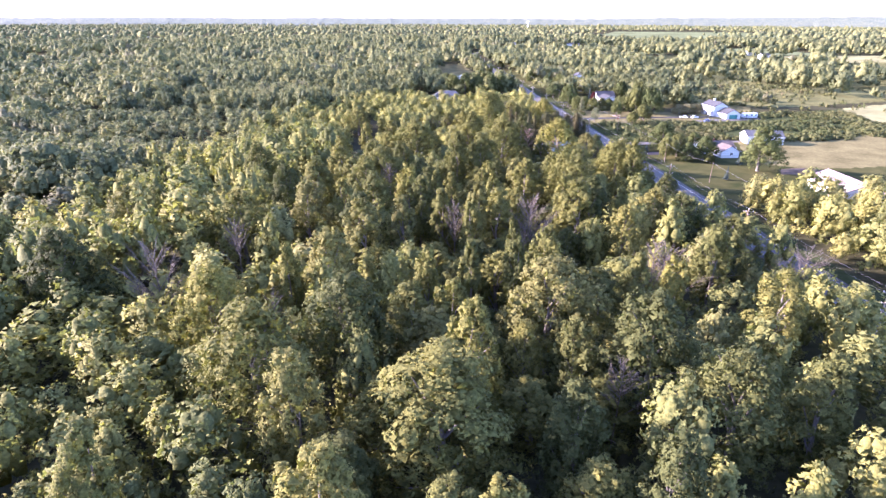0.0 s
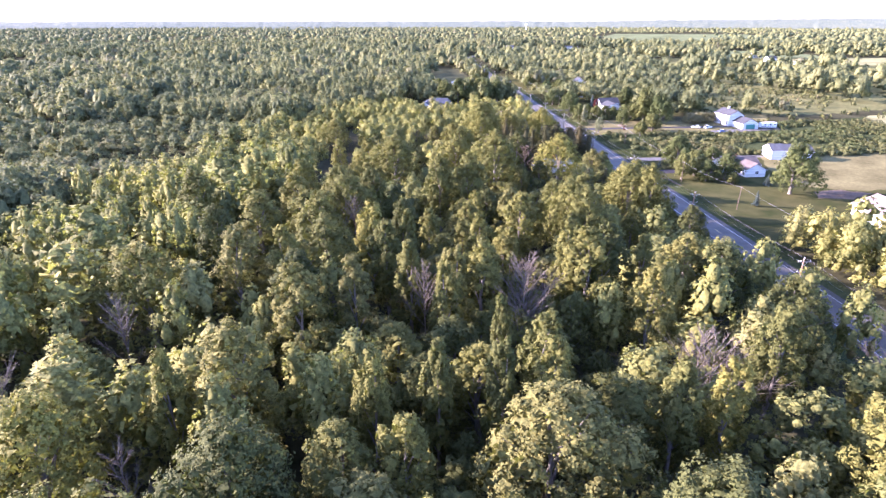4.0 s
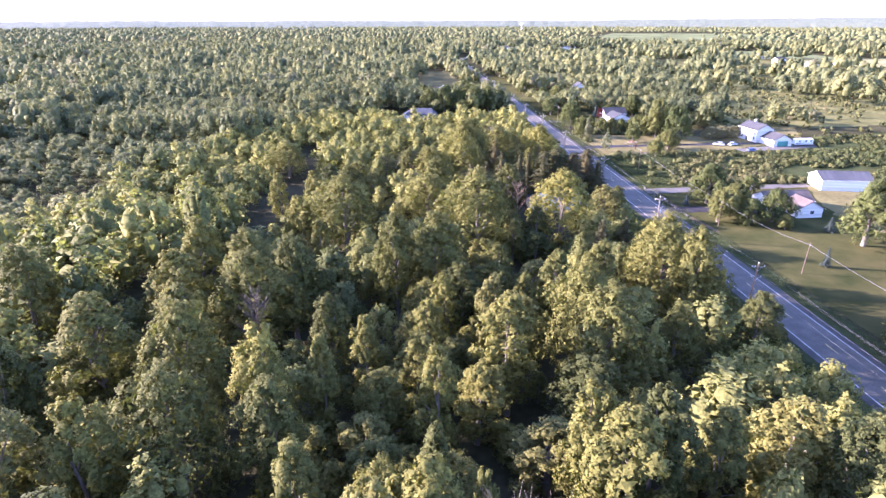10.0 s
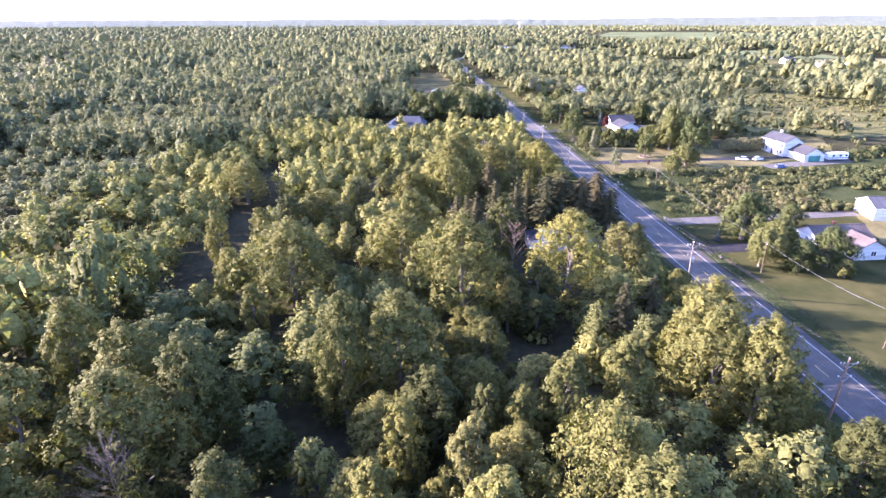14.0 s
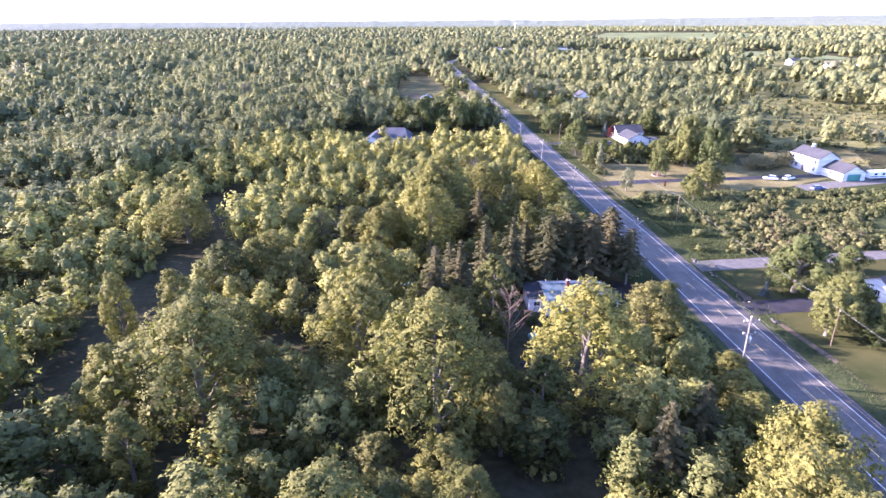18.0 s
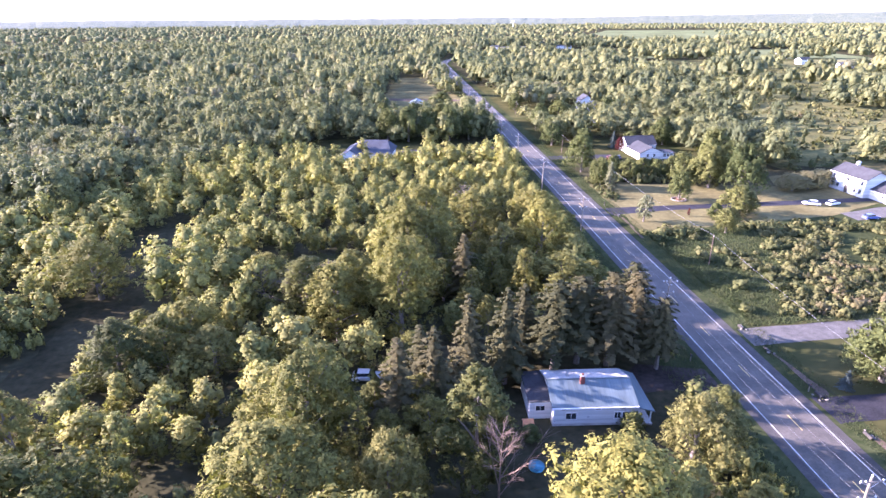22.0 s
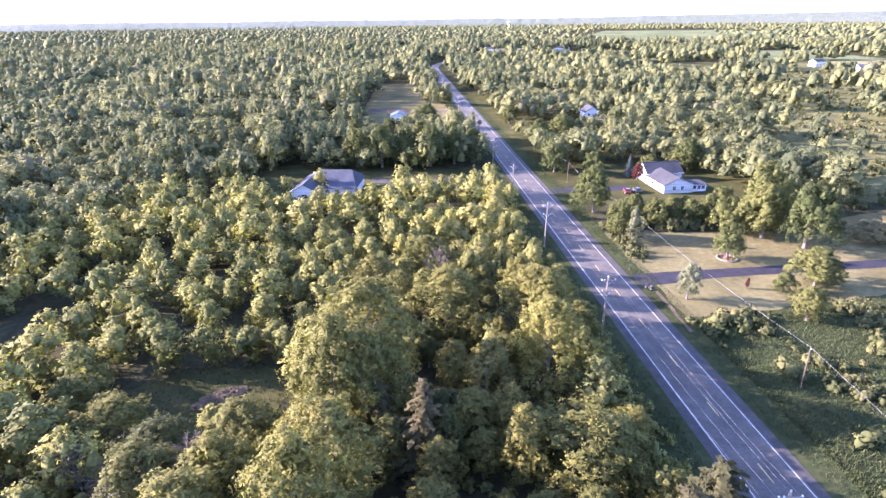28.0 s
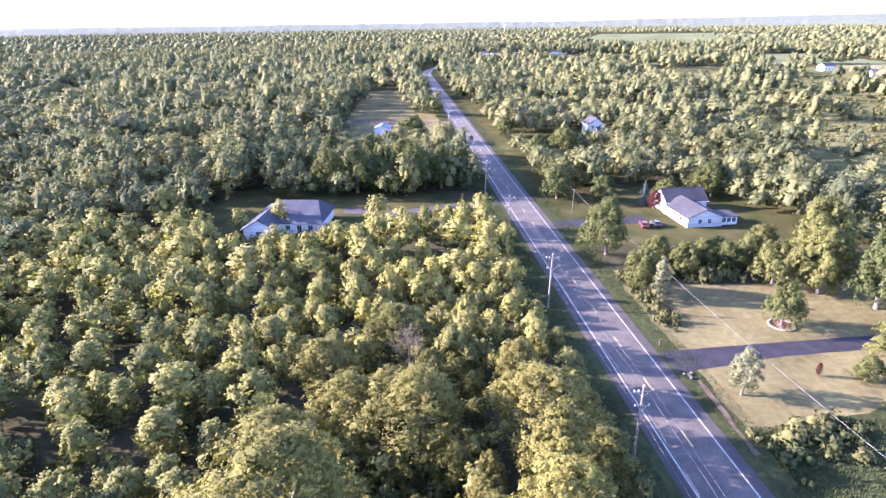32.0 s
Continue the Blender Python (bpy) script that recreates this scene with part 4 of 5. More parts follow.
def gable_block(base, L, W, eave, ridge, walls, roofing, over=0.35, x0=0.0, y0=0.0, along="x", z0=0.0):
    """Walls with gables and two roof slopes, centred at x0, y0; the ridge runs along x or y."""
    a, b = (L / 2, W / 2)

    def P(u, v, z):
        return (x0 + u, y0 + v, z) if along == "x" else (x0 - v, y0 + u, z)
    body = [P(-a, -b, z0), P(a, -b, z0), P(a, b, z0), P(-a, b, z0), P(-a, -b, eave), P(a, -b, eave), P(a, b, eave), P(-a, b, eave), P(-a, 0, ridge - 0.12), P(a, 0, ridge - 0.12)]
    part("wall", solid(body, [(0, 1, 5, 4), (2, 3, 7, 6), (1, 2, 6, 9, 5), (3, 0, 4, 8, 7), (0, 3, 2, 1), (4, 5, 9, 8), (6, 7, 8, 9)]), walls, base)
    drop = (ridge - eave) / b * over
    for s in (-1, 1):
        part("roof", slab(P(-a - over, s * (b + over), eave - drop + 0.1), P(a + over, s * (b + over), eave - drop + 0.1), P(a + over, 0, ridge), P(-a - over, 0, ridge), 0.14), roofing, base)
        e = [P(-a - over, s * (b + over + 0.02), eave - drop - 0.1), P(a + over, s * (b + over + 0.14), eave - drop + 0.06)]
        part("gutter", box(min(e[0][0], e[1][0]), max(e[0][0], e[1][0]), min(e[0][1], e[1][1]), max(e[0][1], e[1][1]), e[0][2], e[1][2]), M_TRIM, base, "white gutter")
    r = [P(-a - over, -0.12, 0), P(a + over, 0.12, 0)]
    part("ridge_cap", box(min(r[0][0], r[1][0]), max(r[0][0], r[1][0]), min(r[0][1], r[1][1]), max(r[0][1], r[1][1]), ridge - 0.06, ridge + 0.05), roofing, base)


def window_at(base, face, at, pos, z, w=1.0, h=1.2, panes=2):
    """A framed window in a wall: face is one of -x +x -y +y, at the wall's plane, pos along it."""
    s = -1 if face[0] == "-" else 1

    def B(u0, u1, d0, d1, z0, z1):
        p, q = at + s * min(d0, d1), at + s * max(d0, d1)
        lo, hi = min(p, q), max(p, q)
        return box(lo, hi, u0, u1, z0, z1) if face[1] == "x" else box(u0, u1, lo, hi, z0, z1)
    frame_ob = part("window", B(pos - w / 2, pos + w / 2, -0.05, 0.03, z, z + h), M_DARK_GLASS, base, "dark glazed window with white frame")
    t = 0.09
    for u0, u1, a, b in ((-w / 2 - t, w / 2 + t, z + h, z + h + t), (-w / 2 - t, w / 2 + t, z - t, z), (-w / 2 - t, -w / 2, z, z + h), (w / 2, w / 2 + t, z, z + h)):
        part("frame", B(pos + u0, pos + u1, 0.0, 0.07, a, b), M_TRIM, frame_ob)
    for k in range(1, panes):
        u = -w / 2 + w * k / panes
        part("glazing_bar", B(pos + u - 0.03, pos + u + 0.03, 0.03, 0.055, z, z + h), M_TRIM, frame_ob)
    return frame_ob


def door_at(base, face, at, pos, w, h, material, label, z=0.1, panels=4):
    s = -1 if face[0] == "-" else 1
    d = part("door", box(*(sorted((at - s * 0.03, at + s * 0.05))), pos - w / 2, pos + w / 2, z, z + h) if face[1] == "x" else box(pos - w / 2, pos + w / 2, *sorted((at - s * 0.03, at + s * 0.05)), z, z + h), material, base, label)
    for k in range(panels):
        z0 = z + h * (k + 0.12) / panels
        z1 = z + h * (k + 0.88) / panels
        e = sorted((at + s * 0.05, at + s * 0.075))
        part("panel", box(*e, pos - w * 0.42, pos + w * 0.42, z0, z1) if face[1] == "x" else box(pos - w * 0.42, pos + w * 0.42, *e, z0, z1), material, d)
    return d


def house(name, x, y, turn, label, category="house"):
    base = new(name)
    base.matrix_basis = pose(x, y, 0, 0, 0, turn)
    return tagged(base, label, category)


# low white house among the pines
hb = house("house", -27.3, 231.4, -2.5, "low white house with a weathered blue-grey metal roof among trees")
gable_block(hb, 11.0, 8.0, 3.3, 4.75, M_SIDING, M_METAL_ROOF, 0.35)
part("foundation", box(-5.55, 5.55, -4.05, 4.05, -0.2, 0.35), M_CONCRETE, hb)
for px_, w_ in ((-3.1, 1.4), (3.2, 0.8), (4.3, 0.8)):
    window_at(hb, "-y", -4.0, px_, 1.1, w_, 1.0)
for px_ in (-4.2, 0.5, 3.8):
    window_at(hb, "-y", -4.0, px_, 2.6, 0.8, 0.35, 1)
part("vent", box(-0.9, -0.6, -4.06, -4.0, 1.3, 1.55), M_STEEL, hb, "small grey wall vent")
ch = part("chimney", box(-1.3, -0.7, -0.9, -0.3, 4.2, 5.7, 0.03), M_BRICK, hb, "red brick chimney")
part("cap", box(-1.38, -0.62, -0.98, -0.22, 5.7, 5.8), M_CONCRETE, ch)
part("flue", box(-1.15, -0.85, -0.75, -0.45, 5.8, 6.0), M_BRICK, ch)
part("vent_pipe", box(-2.6, -2.5, 1.4, 1.5, 4.2, 5.1), M_STEEL, hb, "thin steel vent pipe")
# pale slab added over the rear slope to paint in its sunlight
part("sunlit_rear_slope", slab((-5.8, 0.16, 4.74), (5.8, 0.16, 4.74), (5.8, 4.3, 3.34), (-5.8, 4.3, 3.34), 0.05), M_CONCRETE, hb, "pale slab on the rear roof slope, coloured as sunlit")
part("side_porch_roof", slab((5.5, -4.4, 3.1), (8.0, -4.6, 2.5), (8.0, 4.2, 2.5), (5.5, 4.2, 3.5), 0.12), M_METAL_ROOF, hb)
for q in (-4.2, 0.0, 3.8):
    part("porch_post", box(7.6, 7.75, q, q + 0.15, 0, 2.45), M_TRIM, hb)
part("porch_floor", box(5.5, 8.0, -4.3, 4.0, 0.0, 0.3), M_CONCRETE, hb)
part("annex", box(-8.5, -5.5, -2.4, 4.4, 0, 2.9), M_SIDING, hb)
part("annex_roof", slab((-8.7, -2.6, 2.95), (-5.5, -2.6, 3.1), (-5.5, 4.6, 3.1), (-8.7, 4.6, 2.95), 0.12), M_GREY_SHINGLE, hb, "flat grey annex roof")
window_at(hb, "-y", -2.4, -7.0, 1.4, 1.2, 0.8)

# white house with brown roof and front wing
hb = house("house", 41.1, 224.3, 2.0, "white single-storey house with a brown shingle roof and front gable")
gable_block(hb, 7.0, 7.4, 2.7, 4.9, M_SIDING, M_BROWN_SHINGLE, 0.3, 0.0, -2.2, "y")
gable_block(hb, 14.0, 8.0, 2.7, 4.9, M_SIDING, M_BROWN_SHINGLE, 0.3, -1.0, 5.2)
window_at(hb, "-y", -5.7, 0.5, 1.0, 1.2, 1.1)
window_at(hb, "-x", -3.7, -2.0, 1.0, 1.0, 1.1)
window_at(hb, "-x", -8.0, 5.0, 1.0, 1.0, 1.1)
door_at(hb, "-y", 1.2, -6.0, 1.0, 2.05, M_DARK_DOOR, "dark front door")
part("chimney", box(-2.0, -1.4, 5.0, 5.6, 4.5, 5.7, 0.03), M_BRICK, hb, "brick chimney")

# white barn
hb = house("barn", 71.5, 248.0, -10.5, "large white metal barn with a grey roof on the lawn", "barn")
gable_block(hb, 15.5, 9.5, 3.6, 5.6, M_SIDING, M_TAN_ROOF, 0.3)
door_at(hb, "-x", -7.75, 0.5, 3.4, 2.9, M_TRIM, "wide white sliding door")

# two-storey house with garage
hb = house("house", 89.9, 328.3, 4.0, "white two-storey house with a grey roof and green garage door")
gable_block(hb, 13.2, 8.2, 5.6, 8.0, M_SIDING, M_GREY_SHINGLE, 0.4, 0, 0, "y")
gable_block(hb, 9.5, 8.6, 2.8, 5.2, M_SIDING, M_GREY_SHINGLE, 0.35, 2.2, -11.3, "y")
for q in (-5.2, -3.2, 0.0, 3.4, 5.3):
    window_at(hb, "-x", -4.1, q, 3.7, 1.0, 1.3)
for q in (-5.2, -3.2, 3.4, 5.3):
    window_at(hb, "-x", -4.1, q, 1.0, 1.0, 1.4)
door_at(hb, "-x", -4.1, 0.0, 1.3, 2.3, M_DARK_DOOR, "dark arched front door")
door_at(hb, "-y", -16.05, 2.2, 5.0, 2.3, M_GREEN_DOOR, "wide green panelled garage door", 0.05)
window_at(hb, "-x", -2.1, -11.0, 1.1, 1.2, 1.0)
part("chimney", box(0.6, 1.6, 2.6, 3.4, 7.2, 8.9, 0.03), M_SIDING, hb, "white boxed chimney")

# bungalow with two roofs
hb = house("house", 43.7, 383.4, 2.0, "white bungalow with grey shingle roofs and a sunroom")
gable_block(hb, 13.0, 9.6, 2.7, 4.9, M_SIDING, M_GREY_SHINGLE, 0.35, 0, -0.3, "y")
gable_block(hb, 12.0, 8.0, 3.4, 6.2, M_SIDING, M_GREY_SHINGLE, 0.4, 1.5, 9.5)
part("sunroom", box(4.8, 9.6, -6.0, -1.5, 0, 2.3), M_TRIM, hb, "white sunroom")
part("sunroom_roof", slab((4.6, -6.3, 2.5), (9.9, -6.3, 2.35), (9.9, -1.2, 2.5), (4.6, -1.2, 2.8), 0.12), M_GREY_SHINGLE, hb)
for q in (5.8, 7.2, 8.6):
    window_at(hb, "-y", -6.0, q, 0.8, 1.0, 1.2)
for q in (-1.4, 1.2):
    window_at(hb, "-y", -6.8, q, 1.0, 0.9, 1.2)
for q in (-3.0, 1.0):
    window_at(hb, "-x", -4.8, q, 1.0, 1.2, 1.2)
door_at(hb, "-x", -4.8, 4.0, 1.0, 2.05, M_DARK_DOOR, "front door in the long wall")

# blue-roofed house
hb = house("house", -64.8, 392.2, -8.0, "wide house with a blue-grey hipped shingle roof behind trees")
part("wall", box(-9.2, 9.2, -7.2, 7.2, 0, 3.0), M_SIDING, hb)
for f, w in ((((-9.8, -7.8, 2.9), (9.8, -7.8, 2.9), (7.0, 0.6, 6.9), (-3.0, 0.6, 6.9)), "front"), (((9.8, 7.8, 2.9), (-9.8, 7.8, 2.9), (-3.0, 0.6, 6.9), (7.0, 0.6, 6.9)), "back"),
             (((-9.8, 7.8, 2.9), (-9.8, -7.8, 2.9), (-3.0, 0.6, 6.9), (-3.0, 0.6, 6.9)), "hip"), (((9.8, -7.8, 2.9), (9.8, 7.8, 2.9), (7.0, 0.6, 6.9), (7.0, 0.6, 6.9)), "hip")):
    if f[2] == f[3]:
        a_, b_, c_ = (Vector(v) for v in f[:3])
        n_ = (b_ - a_).cross(c_ - a_).normalized() * 0.14
        n_ = n_ if n_.z > 0 else -n_
        part("roof", solid([tuple(v) for v in (a_, b_, c_, a_ - n_, b_ - n_, c_ - n_)], [(0, 1, 2), (3, 4, 5), (0, 1, 4, 3), (1, 2, 5, 4), (2, 0, 3, 5)]), M_BLUE_SHINGLE, hb)
    else:
        part("roof", slab(*f, 0.14), M_BLUE_SHINGLE, hb)
gable_block(hb, 8.0, 8.0, 3.0, 5.4, M_SIDING, M_BLUE_SHINGLE, 0.4, -5.5, -8.0, "y")
for q in (0.5, 3.5, 6.5):
    window_at(hb, "-y", -7.2, q, 1.0, 1.2, 1.3)
window_at(hb, "-y", -12.0, -5.5, 1.0, 1.6, 1.2)

# shed, far houses, barns by the start
hb = house("shed", -42.2, 526.0, -3.0, "pale blue-white metal shed with a pitched roof", "shed")
gable_block(hb, 10.0, 7.4, 3.4, 5.0, M_SIDING, M_METAL_ROOF, 0.3, 0, 0, "y")
door_at(hb, "-y", -5.0, 0, 3.0, 2.7, M_TRIM, "white shed door")
hb = house("house", 58.8, 509.5, 0.0, "tall white two-storey house far down the road")
gable_block(hb, 9.0, 7.5, 5.6, 8.4, M_SIDING, M_GREY_SHINGLE, 0.4, 0, 0, "y")
gable_block(hb, 6.0, 5.0, 2.6, 4.4, M_SIDING, M_GREY_SHINGLE, 0.3, 3.0, -5.5)
for q in (-1.8, 1.8):
    window_at(hb, "-y", -4.5, q, 3.6, 1.0, 1.4)
    window_at(hb, "-x", -3.75, q, 1.0, 1.0, 1.4)
hb = house("house", 39.2, 450.9, 3.0, "low white house half hidden by garden trees")
gable_block(hb, 11.0, 7.5, 2.7, 4.3, M_SIDING, M_TAN_ROOF, 0.4)
for q in (-3.0, 0.0, 3.0):
    window_at(hb, "-y", -3.75, q, 1.0, 1.1, 1.1)
hb = house("house", 71.6, 562.3, 6.0, "long low house with a brown roof behind trees")
gable_block(hb, 16.0, 8.0, 2.7, 4.4, M_BRICK, M_BROWN_SHINGLE, 0.4)
window_at(hb, "-y", -4.0, -3.0, 1.0, 1.4, 1.1)
hb = house("barn", 51.1, 166.8, -3.0, "white barn with a faded pink metal roof", "barn")
gable_block(hb, 19.0, 12.5, 3.5, 6.0, M_SIDING, M_PINK_ROOF, 0.4, 0, 0, "y")
window_at(hb, "-x", -6.25, 3.0, 1.2, 1.2, 1.0)
window_at(hb, "-x", -6.25, -3.0, 1.2, 1.2, 1.0)
hb = house("garage", 52.0, 148.3, -3.0, "smaller white garage with a faded pink roof", "garage")
gable_block(hb, 11.0, 10.0, 3.0, 4.8, M_SIDING, M_PINK_ROOF, 0.35, 0, 0, "y")
for x_, y_, t_, L_, W_, e_, r_, m_, w_ in ((410, 817, 12, 14, 9, 5, 7.6, M_GREY_SHINGLE, "far white house between trees"), (412, 752, -8, 16, 9, 4, 6.5, M_TAN_ROOF, "far white farmhouse among trees"),
                                          (448, 757, 5, 12, 8, 3.5, 5.5, M_TAN_ROOF, "far pale outbuilding among trees"), (440, 905, 0, 14, 9, 5, 7.5, M_BROWN_SHINGLE, "far house with a brown roof"),
                                          (150, 1172, 2, 60, 14, 4.5, 6.5, M_TAN_ROOF, "long pale low building far down the road"), (112, 1190, 0, 14, 10, 5, 8, M_TAN_ROOF, "far white roadside building"),
                                          (240, 1215, 0, 26, 12, 4, 6, M_TAN_ROOF, "far white shed by the road"), (-366, 948, 10, 26, 12, 5, 8, M_METAL_ROOF, "far barn with a pale metal roof"),
                                          (-250, 760, 20, 18, 10, 4, 6, M_METAL_ROOF, "far pale-roofed barn in the woods")):
    hb = house("far_house", x_, y_, t_, w_)
    gable_block(hb, L_, W_, e_, r_, M_SIDING, m_, 0.4)
    for k in range(3):
        window_at(hb, "-y", -W_ / 2, -L_ * 0.3 + k * L_ * 0.3, 1.2, 1.4, 1.4, 1)
tw = tagged(new("water_tower"), "white water tower above the horizon woods", "water tower")
tw.location = (479, 2950, 0)
v_, f_ = tube([(0, 0, 0), (0, 0, 30)], [2.2, 1.8], 12)
child("column", mesh_of("column", v_, f_, M_TRIM, True), tw)
v_, f_ = tube([(0, 0, 29), (0, 0, 32), (0, 0, 37), (0, 0, 40), (0, 0, 41.5)], [2.0, 6.5, 7.5, 5.0, 0.3], 16)
child("tank", mesh_of("tank", v_, f_, M_TRIM, True), tw)

# ---- poles and wires ----
def utility_pole(x, y, h, material, label, lower=True, can=False, lean=0.0):
    base = new("utility_pole")
    base.matrix_basis = pose(x, y, 0, 0, lean, 0)
    tagged(base, label, "utility pole", "poles along the road")
    v, f = tube([(0, 0, -0.4), (0, 0, h * 0.5), (0, 0, h)], [0.19, 0.16, 0.12], 10)
    child("shaft", mesh_of("shaft", v, f, material, True), base)
    arms = [(h - 0.55, 2.5)] + ([(h - 2.6, 1.9)] if lower else [])
    for z, w in arms:
        arm = part("crossarm", box(-w / 2, w / 2, -0.22, -0.1, z - 0.07, z + 0.07, 0.01), M_POLE_GREY, base, "grey wooden crossarm")
        for s in (-1, 1):
            v, f = tube([(s * w * 0.3, -0.16, z - 0.06), (0, -0.14, z - 0.75)], [0.02, 0.02], 5)
            child("brace", mesh_of("brace", v, f, M_STEEL), arm)
        for u in (-0.46, -0.26, 0.46) if z > h - 1 else (-0.46, 0.46):
            v, f = tube([(u * w, -0.16, z + 0.06), (u * w, -0.16, z + 0.14), (u * w, -0.16, z + 0.22), (u * w, -0.16, z + 0.3)], [0.05, 0.1, 0.09, 0.03], 8)
            child("insulator", mesh_of("insulator", v, f, M_CERAMIC, True), arm, "pale insulator")
    v, f = tube([(0, 0, h), (0, 0, h + 0.14), (0, 0, h + 0.3)], [0.07, 0.1, 0.03], 8)
    child("insulator", mesh_of("insulator", v, f, M_CERAMIC, True), base, "pale insulator")
    if can:
        v, f = tube([(0.36, 0, h - 4.3), (0.36, 0, h - 4.25), (0.36, 0, h - 3.35), (0.36, 0, h - 3.2)], [0.1, 0.25, 0.25, 0.12], 12)
        t = child("transformer", mesh_of("transformer", v, f, M_STEEL, True), base, "grey pole transformer")
        v, f = tube([(0.36, 0, h - 3.22), (0.36, 0, h - 2.95)], [0.05, 0.03], 6)
        child("bushing", mesh_of("bushing", v, f, M_CERAMIC), t)
    return base


POLE_Y = [-6.0, 36.0, 78.5, 120.5, 163.9, 205.2, 249.2, 295.7, 336.6, 375.0, 414.0, 453.1, 494.3, 532.3, 595.2, 640.6, 686.0, 731.4]
for i, y_ in enumerate(POLE_Y):
    utility_pole(-8.6, y_, 11.0, M_POLE if i in (1, 3, 4) else M_POLE_GREY, "brown wooden utility pole with two crossarms" if i in (1, 3, 4) else "grey wooden utility pole with crossarms" + (" and transformer" if i == 5 else ""), True, i == 5, (1.5, -1.0, 2.0, 0.5)[i % 4])


def sagging(a, b, sag, n=9):
    a, b = Vector(a), Vector(b)
    return [tuple(a.lerp(b, k / n) - Vector((0, 0, 4 * sag * (k / n) * (1 - k / n)))) for k in range(n + 1)]


def cable(name, posts, sag, r, label):
    pieces = []
    for a, b in zip(posts, posts[1:]):
        p = sagging(a, b, sag)
        pieces.append(tube(p, [r] * len(p), 4))
    v, f = merge(pieces)
    return tagged(new(name, mesh_of(name, v, f, M_WIRE)), label, "overhead wire", "wires along the road")


for u, z in ((-1.15, 10.75), (1.15, 10.75), (0.0, 11.3), (-0.87, 8.7)):
    cable("overhead_wire", [(-8.6 + u, y_ - 0.16, z) for y_ in POLE_Y], 0.7, 0.008, "thin bare power wire strung between the poles")

POSTS = [(16.0, 133.7), (14.8, 182.4), (12.3, 213.6), (13.6, 245.7), (15.4, 277.9), (15.1, 310.9), (13.9, 347.0), (13.1, 392.6), (13.3, 441.7), (13.5, 493.0)]
for i, (x_, y_) in enumerate(POSTS):
    if i in (3, 5):
        continue
    po = tagged(new("telephone_pole"), "slim bare brown wooden pole carrying one cable", "pole", "cable poles beside the lawns")
    po.matrix_basis = pose(x_, y_, 0, 0, 2.0 if i % 2 else -1.0, 0)
    v, f = tube([(0, 0, -0.3), (0, 0, 3.5), (0, 0, 7.2)], [0.1, 0.09, 0.07], 8)
    child("shaft", mesh_of("shaft", v, f, M_POST, True), po)
    part("bracket", box(-0.05, 0.05, -0.2, 0.0, 6.7, 6.85), M_STEEL, po)
cable("telephone_cable", [(x_, y_ - 0.1, 6.9) for i, (x_, y_) in enumerate(POSTS) if i not in (3, 5)], 0.9, 0.024, "pale telephone cable strung between slim poles")

# ---- vehicles ----
CAR_BODY = [(-2.2, 0.35), (-2.25, 0.75), (-2.0, 0.95), (-1.2, 1.0), (1.0, 0.95), (1.9, 0.82), (2.2, 0.62), (2.2, 0.35)]
CAR_CABIN = [(-1.95, 0.96), (-1.5, 1.42), (-0.2, 1.48), (0.45, 1.38), (1.15, 0.95)]


def prism(profile, half, taper=1.0):
    n = len(profile)
    pts = [(x, -half * (taper if z > 1.1 else 1.0), z) for x, z in profile] + [(x, half * (taper if z > 1.1 else 1.0), z) for x, z in profile]
    faces = [tuple(range(n)), tuple(range(2 * n - 1, n - 1, -1))] + [(i, (i + 1) % n, n + (i + 1) % n, n + i) for i in range(n)]
    bm = solid(pts, faces)
    bmesh.ops.bevel(bm, geom=bm.edges[:], offset=0.05, segments=2, affect="EDGES")
    return bm


def car(x, y, turn, colour, label, scale=1.0):
    base = new("car")
    base.matrix_basis = pose(x, y, 0.06, 0, 0, turn) @ Matrix.Scale(scale, 4)
    tagged(base, label, "car")
    m = paint("car_paint", colour)
    body = part("body", prism(CAR_BODY, 0.88), m, base)
    part("cabin", prism(CAR_CABIN, 0.78, 0.85), M_DARK_GLASS, base, "dark glazed cabin")
    part("roof", box(-1.42, 0.3, -0.62, 0.62, 1.43, 1.51, 0.03), m, base)
    for s in (-1, 1):
        part("headlight", box(2.1, 2.23, s * 0.62 - 0.16, s * 0.62 + 0.16, 0.6, 0.74, 0.02), M_TRIM, body, "clear headlight")
        part("tail_light", box(-2.27, -2.17, s * 0.66 - 0.14, s * 0.66 + 0.14, 0.7, 0.86, 0.02), M_BRICK, body, "red tail light")
        for u in (-1.35, 1.35):
            v, f = tube([(u, s * 0.72, 0.33), (u, s * 0.74, 0.33), (u, s * 0.9, 0.33), (u, s * 0.92, 0.33)], [0.22, 0.33, 0.33, 0.22], 14)
            w = child("wheel", mesh_of("wheel", v, f, M_TYRE, True), base, "black tyre")
            v, f = tube([(u, s * 0.90, 0.33), (u, s * 0.93, 0.33)], [0.2, 0.02], 10)
            child("rim", mesh_of("rim", v, f, M_STEEL), w)


car(34.9, 230.3, 8, (0.75, 0.77, 0.8), "white car parked on the asphalt driveway beside the house")
car(66.5, 316.4, 160, (0.75, 0.77, 0.8), "white car parked on the drive of the two-storey house")
car(72.7, 315.9, 20, (0.7, 0.72, 0.75), "pale silver car parked before the two-storey house")
car(74.2, 303.3, 5, (0.10, 0.14, 0.35), "dark blue car parked by the gravel drive")
car(28.4, 378.8, 80, (0.16, 0.03, 0.03), "dark red car parked by the bungalow")
car(31.8, 379.2, 85, (0.05, 0.05, 0.06), "black car parked by the bungalow")
